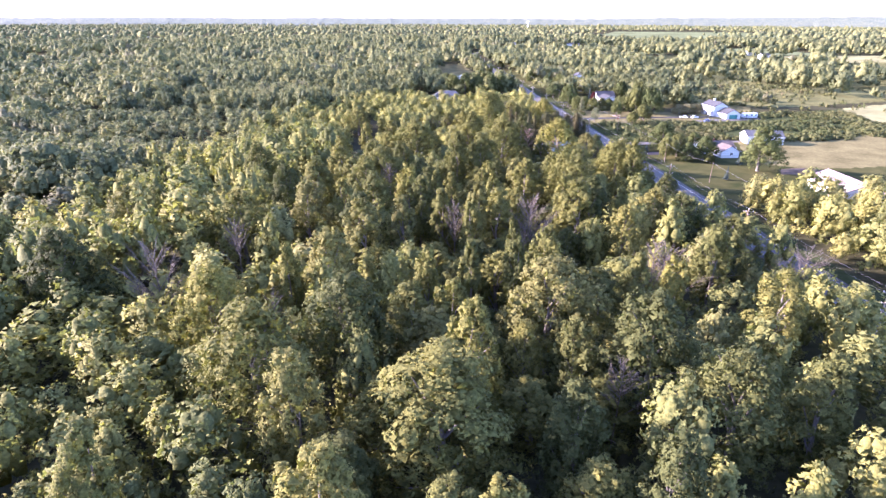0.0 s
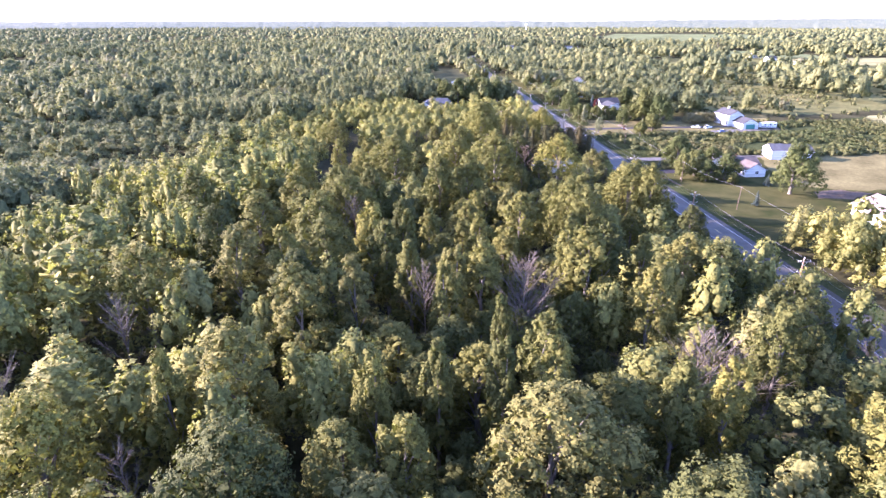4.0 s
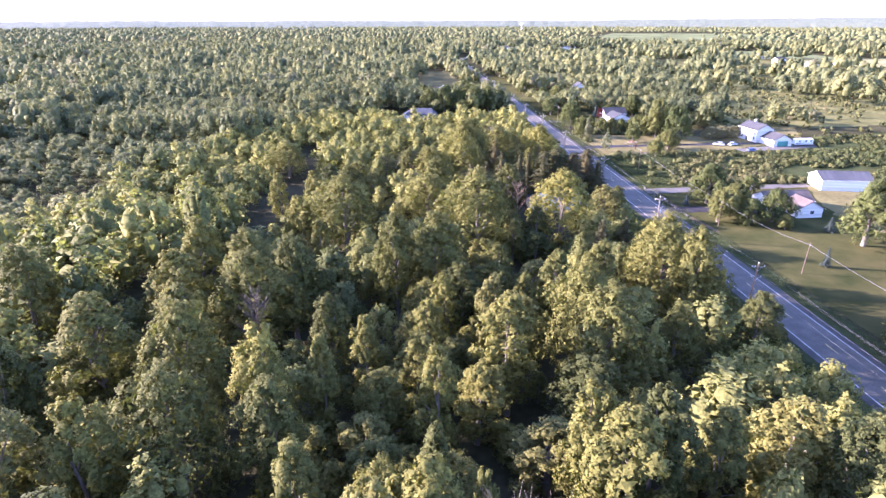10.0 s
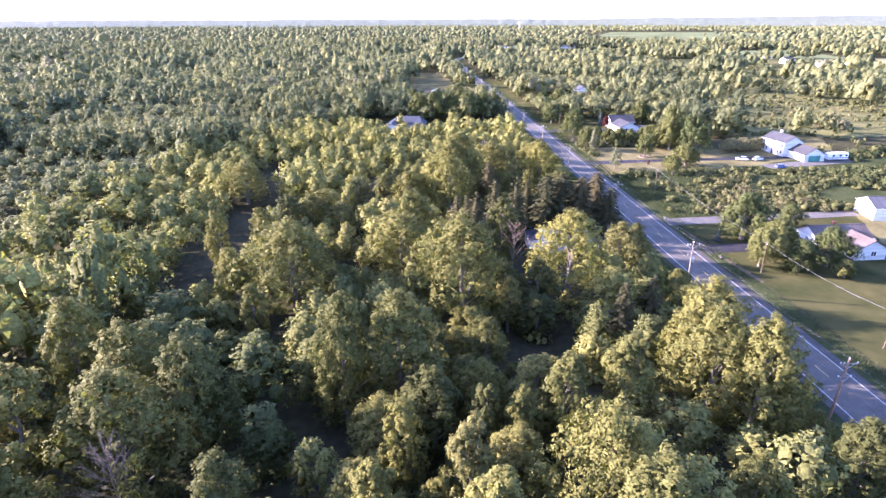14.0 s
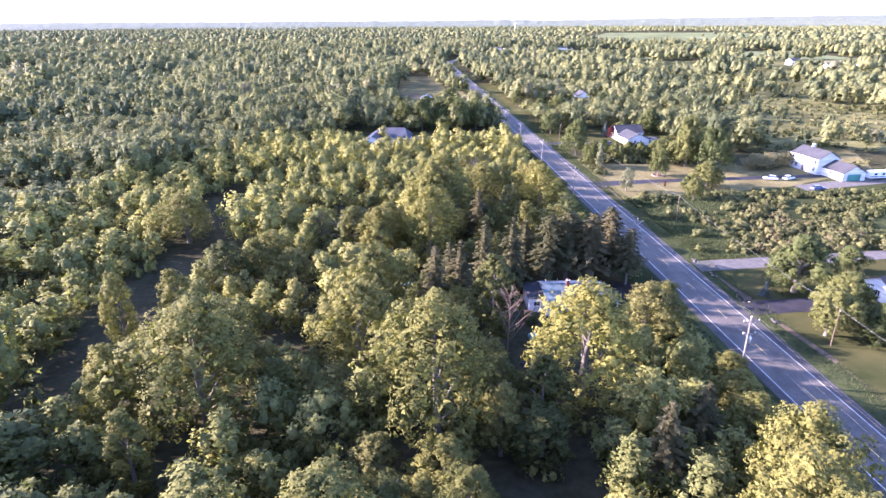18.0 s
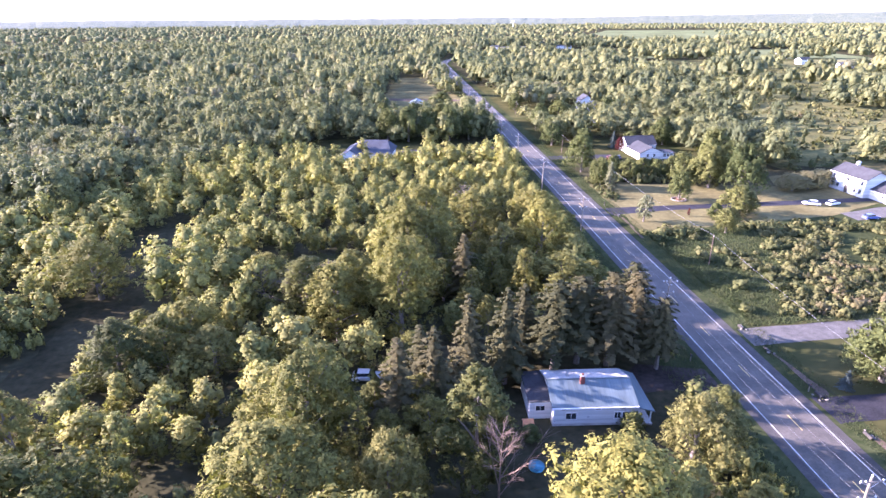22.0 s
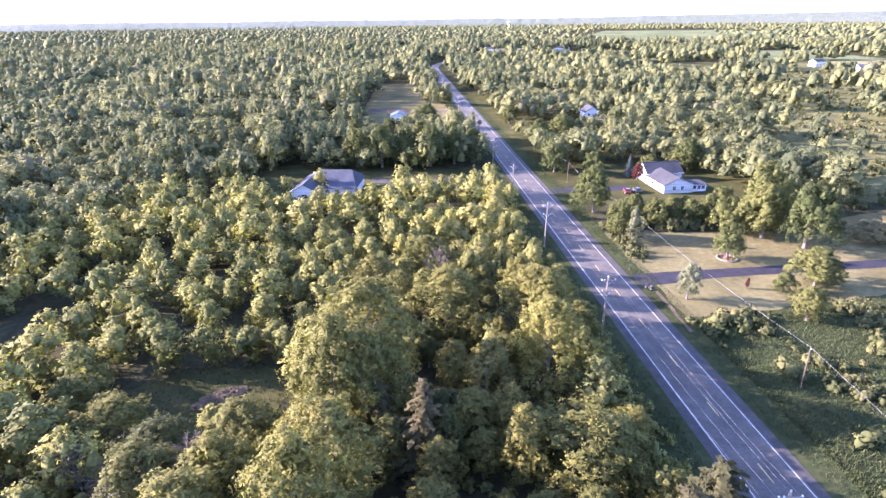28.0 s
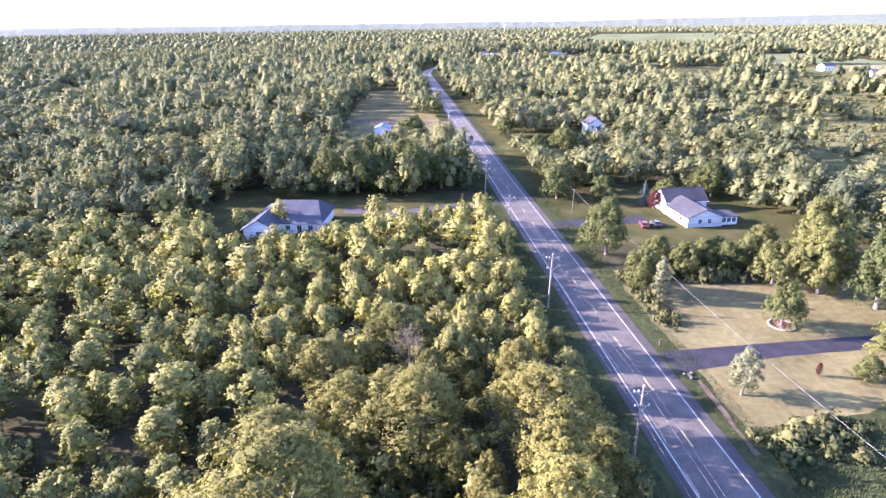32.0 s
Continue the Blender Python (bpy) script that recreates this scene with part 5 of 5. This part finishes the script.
car(-58.5, 240.4, -5, (0.7, 0.7, 0.72), "old white car standing in the shade of the trees", 1.05)

rv = tagged(new("camper_trailer"), "white camper trailer parked on pale gravel", "trailer")
rv.matrix_basis = pose(103.3, 314.0, 0.05, 0, 0, 3)
part("body", box(-4.2, 4.2, -1.2, 1.2, 0.6, 3.0, 0.15), M_TRIM, rv)
part("stripe", box(-4.1, 4.1, -1.215, -1.2, 1.1, 1.35), M_NAVY, rv, "dark blue side stripe")
for q in (-2.8, 0.2, 2.6):
    part("window", box(q, q + 1.0, -1.22, -1.2, 1.7, 2.4), M_DARK_GLASS, rv)
for q in (-0.6, 0.4):
    for s in (-1, 1):
        v, f = tube([(q, s * 1.0, 0.35), (q, s * 1.2, 0.35)], [0.36, 0.36], 14)
        child("wheel", mesh_of("wheel", v, f, M_TYRE, True), rv)
part("drawbar", box(4.2, 5.4, -0.1, 0.1, 0.55, 0.7), M_STEEL, rv)
sheet("driveway", [(70.0, 302.5), (112.6, 311.0), (111.6, 317.6), (84.3, 312.5), (69.6, 308.8)], 0.045, M_GRAVEL, "pale gravel yard before the garage", "driveway", 0.2)

# ---- small things by the road and in the yards ----
def mailbox(x, y, turn, label):
    b = tagged(new("mailbox"), label, "mailbox")
    b.matrix_basis = pose(x, y, 0, 0, 0, turn)
    part("post", box(-0.05, 0.05, -0.05, 0.05, 0, 1.05), M_POLE_GREY, b)
    bm = solid([(-0.12, -0.25, 1.05), (0.12, -0.25, 1.05), (0.12, 0.25, 1.05), (-0.12, 0.25, 1.05), (-0.12, -0.25, 1.2), (0.12, -0.25, 1.2), (0.12, 0.25, 1.2), (-0.12, 0.25, 1.2), (0, -0.25, 1.3), (0, 0.25, 1.3)],
               [(0, 3, 2, 1), (0, 1, 5, 8, 4), (2, 3, 7, 9, 6), (1, 2, 6, 5), (3, 0, 4, 7), (5, 6, 9, 8), (7, 4, 8, 9)])
    part("box", bm, M_TYRE, b, "black metal box")
    part("flag", box(0.13, 0.15, -0.1, 0.05, 1.15, 1.4), M_BRICK, b)


mailbox(6.4, 321.2, 0, "black mailbox on a post beside the road")
mailbox(6.4, 232.0, 0, "black mailbox beside the asphalt driveway")
mailbox(-7.0, 241.2, 180, "black mailbox beside the white house")


bed = tagged(new("flower_bed"), "round stone-edged flower bed at the foot of a tree", "flower bed")
bed.location = (30.9, 325.4, 0.03)
for i in range(26):
    w_ = 2 * math.pi * i / 26
    st = part("stone", box(-0.26, 0.26, -0.17, 0.17, 0, 0.3, 0.07), M_STONE, bed)
    st.matrix_basis = pose(math.cos(w_) * 2.1, math.sin(w_) * 2.1, 0, 0, 0, math.degrees(w_) + 90)
rng_ = np.random.default_rng(5)
p_ = rng_.normal(0, 0.75, (240, 3))
p_ = p_[np.hypot(p_[:, 0], p_[:, 1]) < 1.8]
p_[:, 2] = np.abs(rng_.normal(0, 0.2, len(p_))) + 0.1
v_, f_, n_ = leaf_tris(rng_, p_, np.tile((0, 0, 1.0), (len(p_), 1)), 0.16)
tagged(child("flowers", mesh_of("flowers", v_, f_, M_FLOWER), bed), "reddish and green bedding flowers", kind="stuff")


def culvert(x, y, label):
    """The end of a drain pipe in the ditch, with broken stone round it."""
    b = tagged(new("culvert"), label, "culvert", "culverts in the ditch")
    b.location = (x, y, 0)
    v, f = tube([(0, -0.7, 0.16), (0, 0.7, 0.16)], [0.24, 0.24], 12)
    child("pipe", mesh_of("pipe", v, f, M_SHOULDER, True), b)
    r = random.Random(x + y)
    for k in range(4):
        st = part("stone", box(-0.2, 0.2, -0.16, 0.16, 0, 0.2, 0.07), M_STONE, b)
        st.matrix_basis = pose(r.uniform(-0.9, 0.9), r.uniform(-1.2, 1.2), 0.02, r.uniform(-9, 9), r.uniform(-9, 9), r.uniform(0, 180)) @ Matrix.Scale(r.uniform(0.6, 1.3), 4)


for x_, y_ in ((7.1, 243.0), (6.9, 250.6), (7.8, 222.2), (7.3, 231.0), (7.2, 312.0)):
    culvert(x_, y_, "drain pipe end with rubble in the grass ditch")
for o_ in ([(7.3, 242.1), (8.0, 241.6), (9.2, 231.7), (8.4, 230.2), (7.7, 230.7), (7.7, 236.8)], [(8.1, 222.4), (8.9, 222.2), (10.3, 209.5), (9.3, 208.4), (8.6, 215.1)], [(6.9, 295.0), (7.6, 295.0), (8.3, 311.2), (7.6, 311.2)]):
    sheet("bare_strip", o_, 0.045, M_DIRT, "bare reddish earth along the ditch", "ground", 0.18)

sw = tagged(new("paddling_pool"), "small light blue round plastic pool in the shaded yard", "pool")
sw.location = (-36.9, 220.3, 0.03)
v_, f_ = tube([(0, 0, 0.0), (0, 0, 0.35), (0, 0, 0.38), (0, 0, 0.3)], [0.95, 1.0, 0.92, 0.02], 18)
child("basin", mesh_of("basin", v_, f_, M_CYAN, True), sw)
tp = tagged(new("tarpaulin"), "dark blue tarpaulin heap under the trees", "tarpaulin")
tp.location = (-39.4, 211.9, 0)
bm_ = bmesh.new()
bmesh.ops.create_icosphere(bm_, subdivisions=3, radius=1.0)
for v in bm_.verts:
    k_ = 1 + 0.25 * noise.noise(v.co * 2.2)
    v.co = Vector((v.co.x * 1.5 * k_, v.co.y * 1.1 * k_, max(0, v.co.z) * 0.9 * k_))
part("cover", bm_, M_NAVY, tp)
rng_ = np.random.default_rng(77)      # cut brush heaped in the glade
w_ = rng_.uniform(0, 6.283, 900)
d_ = np.sqrt(rng_.uniform(0, 1, 900))
p_ = np.stack([np.cos(w_) * d_ * 4.0, np.sin(w_) * d_ * 1.9, (1 - d_ ** 2) * 0.6 * rng_.uniform(0.6, 1.1, 900) + 0.08], 1)
v_, f_, n_ = leaf_tris(rng_, p_, np.tile((0, -0.2, 0.9), (900, 1)), 0.34, 0.5)
hp = tagged(new("brush_heap", mesh_of("brush_heap", v_, f_, M_BRUSH, False, n_)), "low heap of cut brown brushwood on the grass", "brush heap", kind="stuff")
hp.matrix_basis = pose(-70.1, 283.4, 0.02, 0, 0, 32)
ct = tagged(new("play_house"), "orange plastic garden play house by the annex", "play house")
ct.location = (-36.4, 227.7, 0.03)
part("wall", box(-0.6, 0.6, -0.5, 0.5, 0, 0.9, 0.04), M_ORANGE, ct)
part("roof", slab((-0.75, -0.65, 0.9), (0.75, -0.65, 0.9), (0.75, 0, 1.4), (-0.75, 0, 1.4), 0.06), M_ORANGE, ct)
part("roof", slab((-0.75, 0.65, 0.9), (0.75, 0.65, 0.9), (0.75, 0, 1.4), (-0.75, 0, 1.4), 0.06), M_ORANGE, ct)

# ---- conifers, bare trees, garden trees ----
CON = {}


def conifer(i, x, y, h, r, turn, material=None, tag=""):
    m = Matrix.Translation((x, y, 0)) @ Matrix.Rotation(turn, 4, "Z") @ Matrix.Diagonal((r / 3.0, r / 3.0, h / 15.0, 1))
    key = (i, material.name if material else "")
    if key not in CON:
        rng = np.random.default_rng(400 + i)
        base = new("spruce")
        v, f = tube([(0, 0, -0.3), (0.05, 0, 6), (0, 0.05, 14.6)], [0.26, 0.17, 0.02], 7)
        child("trunk", mesh_of("trunk", v, f, M_BARK, True), base)
        v, f, n = conifer_crown(rng, 15, (3.0, 3.0, 2.7)[i], (1.2, 4.2, 2.0)[i], (20, 15, 18)[i], (58, 84, 60)[i], 0.24, (0.75, 0.45, 0.7)[i])
        b0, r0 = (1.2, 4.2, 2.0)[i], (3.0, 3.0, 2.7)[i]
        v2, f2 = tube([(0, 0, b0 + (14.2 - b0) * k / 6) for k in range(7)], [r0 * 0.34 * (1.02 - k / 6) ** (0.8, 0.5, 0.75)[i] * rng.uniform(0.85, 1.1) for k in range(7)], 9)      # the dense inside of the crown
        n2 = v2 * (1, 1, 0)
        n2 = n2 / (np.linalg.norm(n2, axis=1, keepdims=True) + 1e-6) * 0.85 + (0, 0, 0.4)
        v, f = merge([(v, f), (v2, np.concatenate([f2[:, :3], f2[:, [0, 2, 3]]]))])
        n = np.concatenate([n, n2 / np.linalg.norm(n2, axis=1, keepdims=True)])
        child("crown", mesh_of("crown", v, f, material or M_NEEDLE, False, n), base)
        tagged(base, tag or "dark spruce with drooping tiers of needle boughs", "conifer", "conifers")
        CON[key] = base
        base.matrix_basis = m
        return base
    src = CON[key]
    keep = src.matrix_basis.copy()
    src.matrix_basis = Matrix()
    ob = copy_thing(src, m)
    src.matrix_basis = keep
    if tag:
        tagged(ob, tag)
    return ob


for i, x, y, h, r in ((0, -53.5, 227.8, 15, 3.4), (2, -48.8, 230.1, 15, 3.2), (0, -43.6, 235.8, 16.5, 3.0), (2, -37.8, 237.8, 16.5, 3.2), (0, -50.5, 234.1, 13, 2.8), (2, -45.5, 225.9, 11, 2.4),
                      (0, -41.0, 265.8, 14, 3.2), (2, -46.2, 269.7, 12, 2.6), (0, -17.6, 272.5, 8, 1.6), (2, -34.0, 243.8, 14, 3.0), (0, -18.9, 387.4, 8.6, 1.9), (2, -22.9, 190.1, 11.5, 2.6), (0, -29.8, 185.3, 12.5, 2.9)):
    conifer(i, x, y, h, r * 1.55, x * 1.7)
for x, y, h, r in ((-25.4, 242.2, 15.5, 3.6), (-15.4, 245.1, 14.5, 2.8), (-29.6, 240.9, 15.5, 3.4), (-20.9, 241.1, 14.5, 3.2), (-18.1, 248.2, 13, 2.8), (-13.4, 239.6, 12.5, 2.4), (-13.7, 250.8, 13.5, 2.6)):
    conifer(1, x, y, h, r * 1.65, x * 1.3, None, "tall pine with bare lower trunk behind the house")
M_BLUE_NEEDLE = leafy("blue_needles", [(0.0, (0.045, 0.062, 0.055)), (1.0, (0.065, 0.085, 0.08))], True, through=0.2)
for x, y, h, r in ((12.1, 232.1, 3.4, 1.3), (38.9, 207.1, 4.2, 1.6), (36.0, 396.9, 8.0, 2.3), (22.3, 185.4, 5.0, 1.3)):
    conifer(0, x, y, h, r, x, M_BLUE_NEEDLE, "small blue-grey spruce on the lawn")

M_BROWN_DEAD = grained("reddish_bare_wood", (0.11, 0.076, 0.056), (0.19, 0.136, 0.104), 7.0, 0.9, bump=0.4, stretch=(1, 1, 0.2))
for k in range(4):
    rng = np.random.default_rng(500 + k)
    v, f = bare_limbs(rng, 15, (4.0, 5.5, 3.0, 5.5)[k], (24, 30, 22, 26)[k])
    CON["bare", k] = mesh_of("stem", v, f, M_BROWN_DEAD if k == 3 else M_DEAD)
for i, (x, y, h, k) in enumerate(((-64.0, 103.4, 20, 1), (-43.3, 85.8, 16, 1), (-78.4, 104.1, 19, 0), (-127.5, 82.5, 20, 1), (-62.4, 53.6, 15.5, 0), (-15.7, 88.9, 14, 1), (-45.3, 85.8, 18, 2), (-93.0, 149.0, 16, 0),
                                  (-43.0, 212.4, 13.5, 3), (-71.1, 259.1, 11, 1), (-56.9, 49.9, 15, 2), (-35.5, 314.2, 10, 0), (-118.7, 96.4, 19, 0), (-66.2, 262.2, 11, 0), (-63.3, 104.6, 19.5, 2), (-106.1, 68.7, 18, 2), (-78.2, 262.6, 10, 2))):
    b = tagged(new("bare_tree"), "dead grey leafless tree standing in the wood" if k < 3 else "reddish-brown leafless tree behind the white house", "dead tree", "dead trees in the wood")
    b.matrix_basis = pose(x, y, 0, 0, 0, i * 77) @ Matrix.Diagonal((1.2 if k == 1 else 1.0, 1.2 if k == 1 else 1.0, h / 15, 1))
    child("stem", CON["bare", k], b)

# garden and roadside trees right of the road: form, x, y, height, radius
GARDEN = [(8, 40.4, 197.2, 15.6, 6.6), (8, 39.9, 341.7, 9.0, 4.6), (9, 46.1, 336.8, 13.0, 4.8), (8, 52.3, 329.5, 15.0, 5.8), (8, 50.0, 344.6, 16.5, 5.8), (9, 40.0, 350.9, 7.0, 3.6), (8, 11.8, 361.4, 13.0, 4.9), (10, 11.9, 341.5, 9.0, 3.0),
          (8, 30.8, 325.3, 8.2, 3.2), (9, 40.5, 309.6, 8.0, 4.6), (9, 32.8, 308.4, 4.0, 2.0), (10, 29.6, 296.7, 6.4, 2.8), (9, 19.1, 233.5, 11.5, 5.4), (9, 21.0, 222.2, 8.6, 4.4), (10, 13.8, 216.9, 8.6, 3.8)]
GARDEN2 = [(9, 20.7, 213.7, 7.0, 3.6), (8, 28.7, 215.9, 8.8, 4.4), (9, 28.4, 209.7, 3.9, 2.2), (9, 36.7, 241.9, 5.8, 3.0), (10, 35.6, 355.6, 5.2, 2.8), (8, 33.6, 349.1, 6.5, 3.2), (8, 57.6, 404.7, 7.0, 4.5),
           (8, 46.9, 356.8, 7.0, 3.6), (8, 16.2, 424.2, 8.6, 4.6), (9, 27.2, 422.7, 7.6, 4.4), (8, 30.9, 465.6, 10.5, 6.2), (9, 54.1, 349.4, 9.5, 4.4)]
GARDEN3 = [(8, -30.9, 421.0, 15.0, 6.0), (8, -40.0, 422.2, 14.0, 5.5), (9, -49.1, 421.3, 14.5, 5.5), (8, -58.2, 423.4, 13.5, 5.8), (8, -21.8, 423.7, 13.5, 5.0), (9, -14.7, 426.5, 12.0, 4.4), (8, -27.7, 501.8, 11.5, 8.0), (9, -33.9, 433.3, 14.0, 5.5),
           (8, 60.9, 354.2, 11.0, 4.6), (10, 19.3, 351.5, 7.5, 3.0), (10, 24.2, 348.8, 7.0, 3.0), (9, 29.7, 351.2, 6.5, 3.2), (8, -19.7, 443.1, 12.0, 5.0), (8, -45.0, 448.9, 13.0, 5.5), (9, -60.2, 456.2, 12.0, 5.0)]
GARDEN4 = [(8, 12.6, 406.8, 9.0, 4.6), (9, 25.5, 402.1, 7.5, 4.0), (8, 18.9, 458.0, 10.0, 4.6), (9, 15.7, 508.7, 9.0, 4.2), (8, 59.2, 470.1, 11.0, 5.5), (9, 60.2, 403.0, 11.0, 4.6), (10, 36.8, 480.4, 8.0, 4.6), (8, 45.9, 402.5, 6.0, 3.6)]
M_GARDEN = leafy("garden_leaves", [(0.0, (0.060, 0.074, 0.027)), (0.5, (0.086, 0.098, 0.034)), (1.0, (0.120, 0.122, 0.041))], True, grain=0.3)
for f_, x, y, h, r in GARDEN + GARDEN2 + GARDEN3 + GARDEN4:
    h, r = h * 1.05, r * 1.08
    plant(f_, x, y, h, r, x + y, M_GARDEN, "leafy tree standing in the open by the lawn" if x > 0 else "leafy tree behind the blue-roofed house")
M_TAN_LEAF = leafy("tan_leaves", [(0.0, (0.20, 0.18, 0.095)), (1.0, (0.24, 0.21, 0.11))], True, grain=0.3)
for x, y, r in ((70.5, 331.1, 4.8), (76.6, 332.6, 5.2), (82.5, 335.4, 4.2)):
    plant(8, x, y, 5.6, r, x, M_TAN_LEAF, "wide low tan-leaved bush beside the lawn")
for x, y, h, r, i in ((12.3, 307.0, 7.6, 2.3, 2), (13.3, 336.9, 9.5, 2.3, 6)):
    plant(i, x, y, h, r, x, M_PALE, "slender tree with pale silvery leaves by the road")
plant(8, -22.6, 225.6, 3.0, 1.7, 2.0, M_GARDEN, "round bush growing against the white house")
plant(9, -36.6, 225.2, 2.4, 1.5, 1.0, M_GARDEN, "dark bush beside the annex of the white house")
plant(4, 37.4, 393.3, 5.6, 2.0, 1.0, M_RED_LEAF, "small tree with dark red leaves by the bungalow")
plant(5, 26.5, 310.3, 2.4, 0.45, 1.0, M_RED_LEAF, "thin reddish sapling on the lawn")

# ---- shrubs, undergrowth and grass ----
def bush(seed, leaders, tufts_, leaves, size, lump):
    rng = np.random.default_rng(seed)
    lead = np.array([(rng.normal(0, 0.42), rng.normal(0, 0.42), rng.uniform(0.34, 0.6), 0.0, rng.uniform(0.55, 1.0)) for _ in range(leaders)])
    return (*crown_of(rng, lead, tufts_, leaves, size, lump, 0.66, 5, 3), 1.0, 1.0)


SHRUBS = [bush(600 + k, 3, 12, 5, 0.15, 0.2) for k in range(6)]
BUSHES = [bush(610 + k, 2, 5, 3, 0.28, 0.26) for k in range(6)]
spots = []
rnd = random.Random(23)
for _ in range(7000):
    x, y = rnd.uniform(9, 170), rnd.uniform(251, 330)
    if x < 66 and y > 299 + (x - 9) * 0.12 or y > 306 + (x - 66) * 0.35 and x >= 66:
        continue
    if 38 < x < 108 and 300 < y < 321 or y < 253 and x < 62:
        continue
    g = noise.noise((x * 0.05, y * 0.05, 1.0))
    if y < 293 and x < 21 + 4 * noise.noise((y * 0.08, 0.0, 4.0)) and rnd.random() > 0.03:      # an open grass strip along the road
        continue
    if g < -0.3:
        continue
    h = rnd.uniform(0.6, 2.1) * (1.1 + 0.8 * g)
    spots.append((x, y, h, h * rnd.uniform(0.8, 1.3)))
stand("shrubs", spots[:2300], SHRUBS, M_SHRUB, "low green and tan shrubs of the overgrown field")
spots = []
for _ in range(1500):
    x, y = rnd.uniform(-62, -13), rnd.uniform(380, 386)
    spots.append((x, y, rnd.uniform(0.8, 2.5), rnd.uniform(0.8, 1.6)))
    if len(spots) > 90:
        break
for _ in range(150):
    x, y = rnd.uniform(-84, -44), rnd.uniform(366, 379)
    spots.append((x, y, rnd.uniform(1.5, 3.6) + (378 - y) * 0.1, rnd.uniform(1.2, 2.6)))
for _ in range(60):
    spots.append((rnd.uniform(9.5, 14), rnd.uniform(326, 352), rnd.uniform(0.8, 2.0), rnd.uniform(0.8, 1.5)))
for _ in range(60):
    spots.append((rnd.uniform(14, 36), rnd.uniform(344, 352), rnd.uniform(1.5, 3.5), rnd.uniform(1.2, 2.0)))
for _ in range(260):
    x, y = rnd.uniform(90, 420), rnd.uniform(330, 620)
    spots.append((x, y, rnd.uniform(1.5, 4.0), rnd.uniform(1.5, 3.5)))
for _ in range(2200):
    x, y = rnd.uniform(84, 480), rnd.uniform(345, 760)
    if x < 84 + (y - 350) * 0.8 + 90 and not is_open(x, y):
        spots.append((x, y, rnd.uniform(1.2, 3.2), rnd.uniform(1.5, 3.8)))
stand("shrubs", spots, BUSHES, M_SHRUB, "bushes along the yards and field edges")

# brush between the wood and the road
spots = []
for _ in range(230):
    x, y = rnd.uniform(-19.5, -8.6), rnd.uniform(140, 213)
    spots.append((x, y, rnd.uniform(1.4, 4.2) * (0.6 if x > -11 else 1.0), rnd.uniform(1.2, 2.3) * (0.7 if x > -11 else 1.0)))
for _ in range(60):
    spots.append((rnd.uniform(-16, -8.8), rnd.uniform(213, 226), rnd.uniform(0.8, 2.2), rnd.uniform(0.9, 1.6)))
for _ in range(150):
    x = rnd.uniform(-18, -8.8)
    spots.append((x, rnd.uniform(252, 312), rnd.uniform(1.2, 3.4) * (0.6 if x > -11 else 1.0), rnd.uniform(1.0, 2.0) * (0.7 if x > -11 else 1.0)))
stand("roadside_brush", spots, SHRUBS, M_WOOD_LEAF, "dark leafy brush between the wood and the road")

# saplings and brush under the tall wood
low = []
for _ in range(5200):
    x, y = rnd.uniform(-190, 60), rnd.uniform(20, 350)
    if is_open(x, y) or not in_sight(x, y, 10) or off_path(x, y) > 105:
        continue
    low.append((x, y, rnd.uniform(2.0, 6.5), rnd.uniform(1.4, 2.6)))
more = []
for _ in range(900):
    x, y = rnd.uniform(-135, -14), rnd.uniform(160, 350)
    if not is_open(x, y) and in_sight(x, y, 10):
        more.append((x, y, rnd.uniform(1.6, 4.2), rnd.uniform(1.4, 2.6)))
stand("undergrowth", more[:420], SHRUBS, M_WOOD_LEAF, "low brush closing the gaps between the trees")
stand("undergrowth", low[:650], templates(16, 6, 0.7, 1.1, 5, 2), M_WOOD_LEAF, "saplings and brush filling the wood")


def tufts(n, place, size, seed):
    """Loose blades of grass: three-cornered, standing."""
    rng = np.random.default_rng(seed)
    at = np.array([place(rng) for _ in range(n)])
    w = rng.uniform(0, 6.283, n)
    s = size * rng.uniform(0.5, 1.3, n)
    dx, dy = np.cos(w) * s * 0.13, np.sin(w) * s * 0.13
    z = np.full(n, 0.02)
    a = np.stack([at[:, 0] - dx, at[:, 1] - dy, z], 1)
    b = np.stack([at[:, 0] + dx, at[:, 1] + dy, z], 1)
    c = np.stack([at[:, 0] + rng.normal(0, 0.3, n) * s, at[:, 1] + rng.normal(0, 0.3, n) * s, s], 1)
    v = np.stack([a, b, c], 1).reshape(-1, 3)
    return v, np.arange(n * 3).reshape(n, 3)


M_BLADE = leafy("grass_blades", [(0.0, (0.034, 0.052, 0.017)), (0.5, (0.054, 0.068, 0.026)), (1.0, (0.092, 0.090, 0.042))], False, 3.5)
for seed, n, place, size in ((1, 22000, lambda r: (r.uniform(6.3, 10.5), r.uniform(130, 420)), 0.3), (2, 22000, lambda r: (r.uniform(-12.5, -6.3), r.uniform(130, 420)), 0.4),
                             (3, 26000, lambda r: (9.2 + 30 * r.uniform(0, 1) ** 1.5, r.uniform(251, 300)), 0.45), (4, 5000, lambda r: (r.uniform(-90, -60), r.uniform(272, 292)), 0.4)):
    v, f = tufts(n, place, size, seed)
    tagged(new("long_grass", mesh_of("long_grass", v, f, M_BLADE)), "long uncut grass", "grass", kind="stuff")
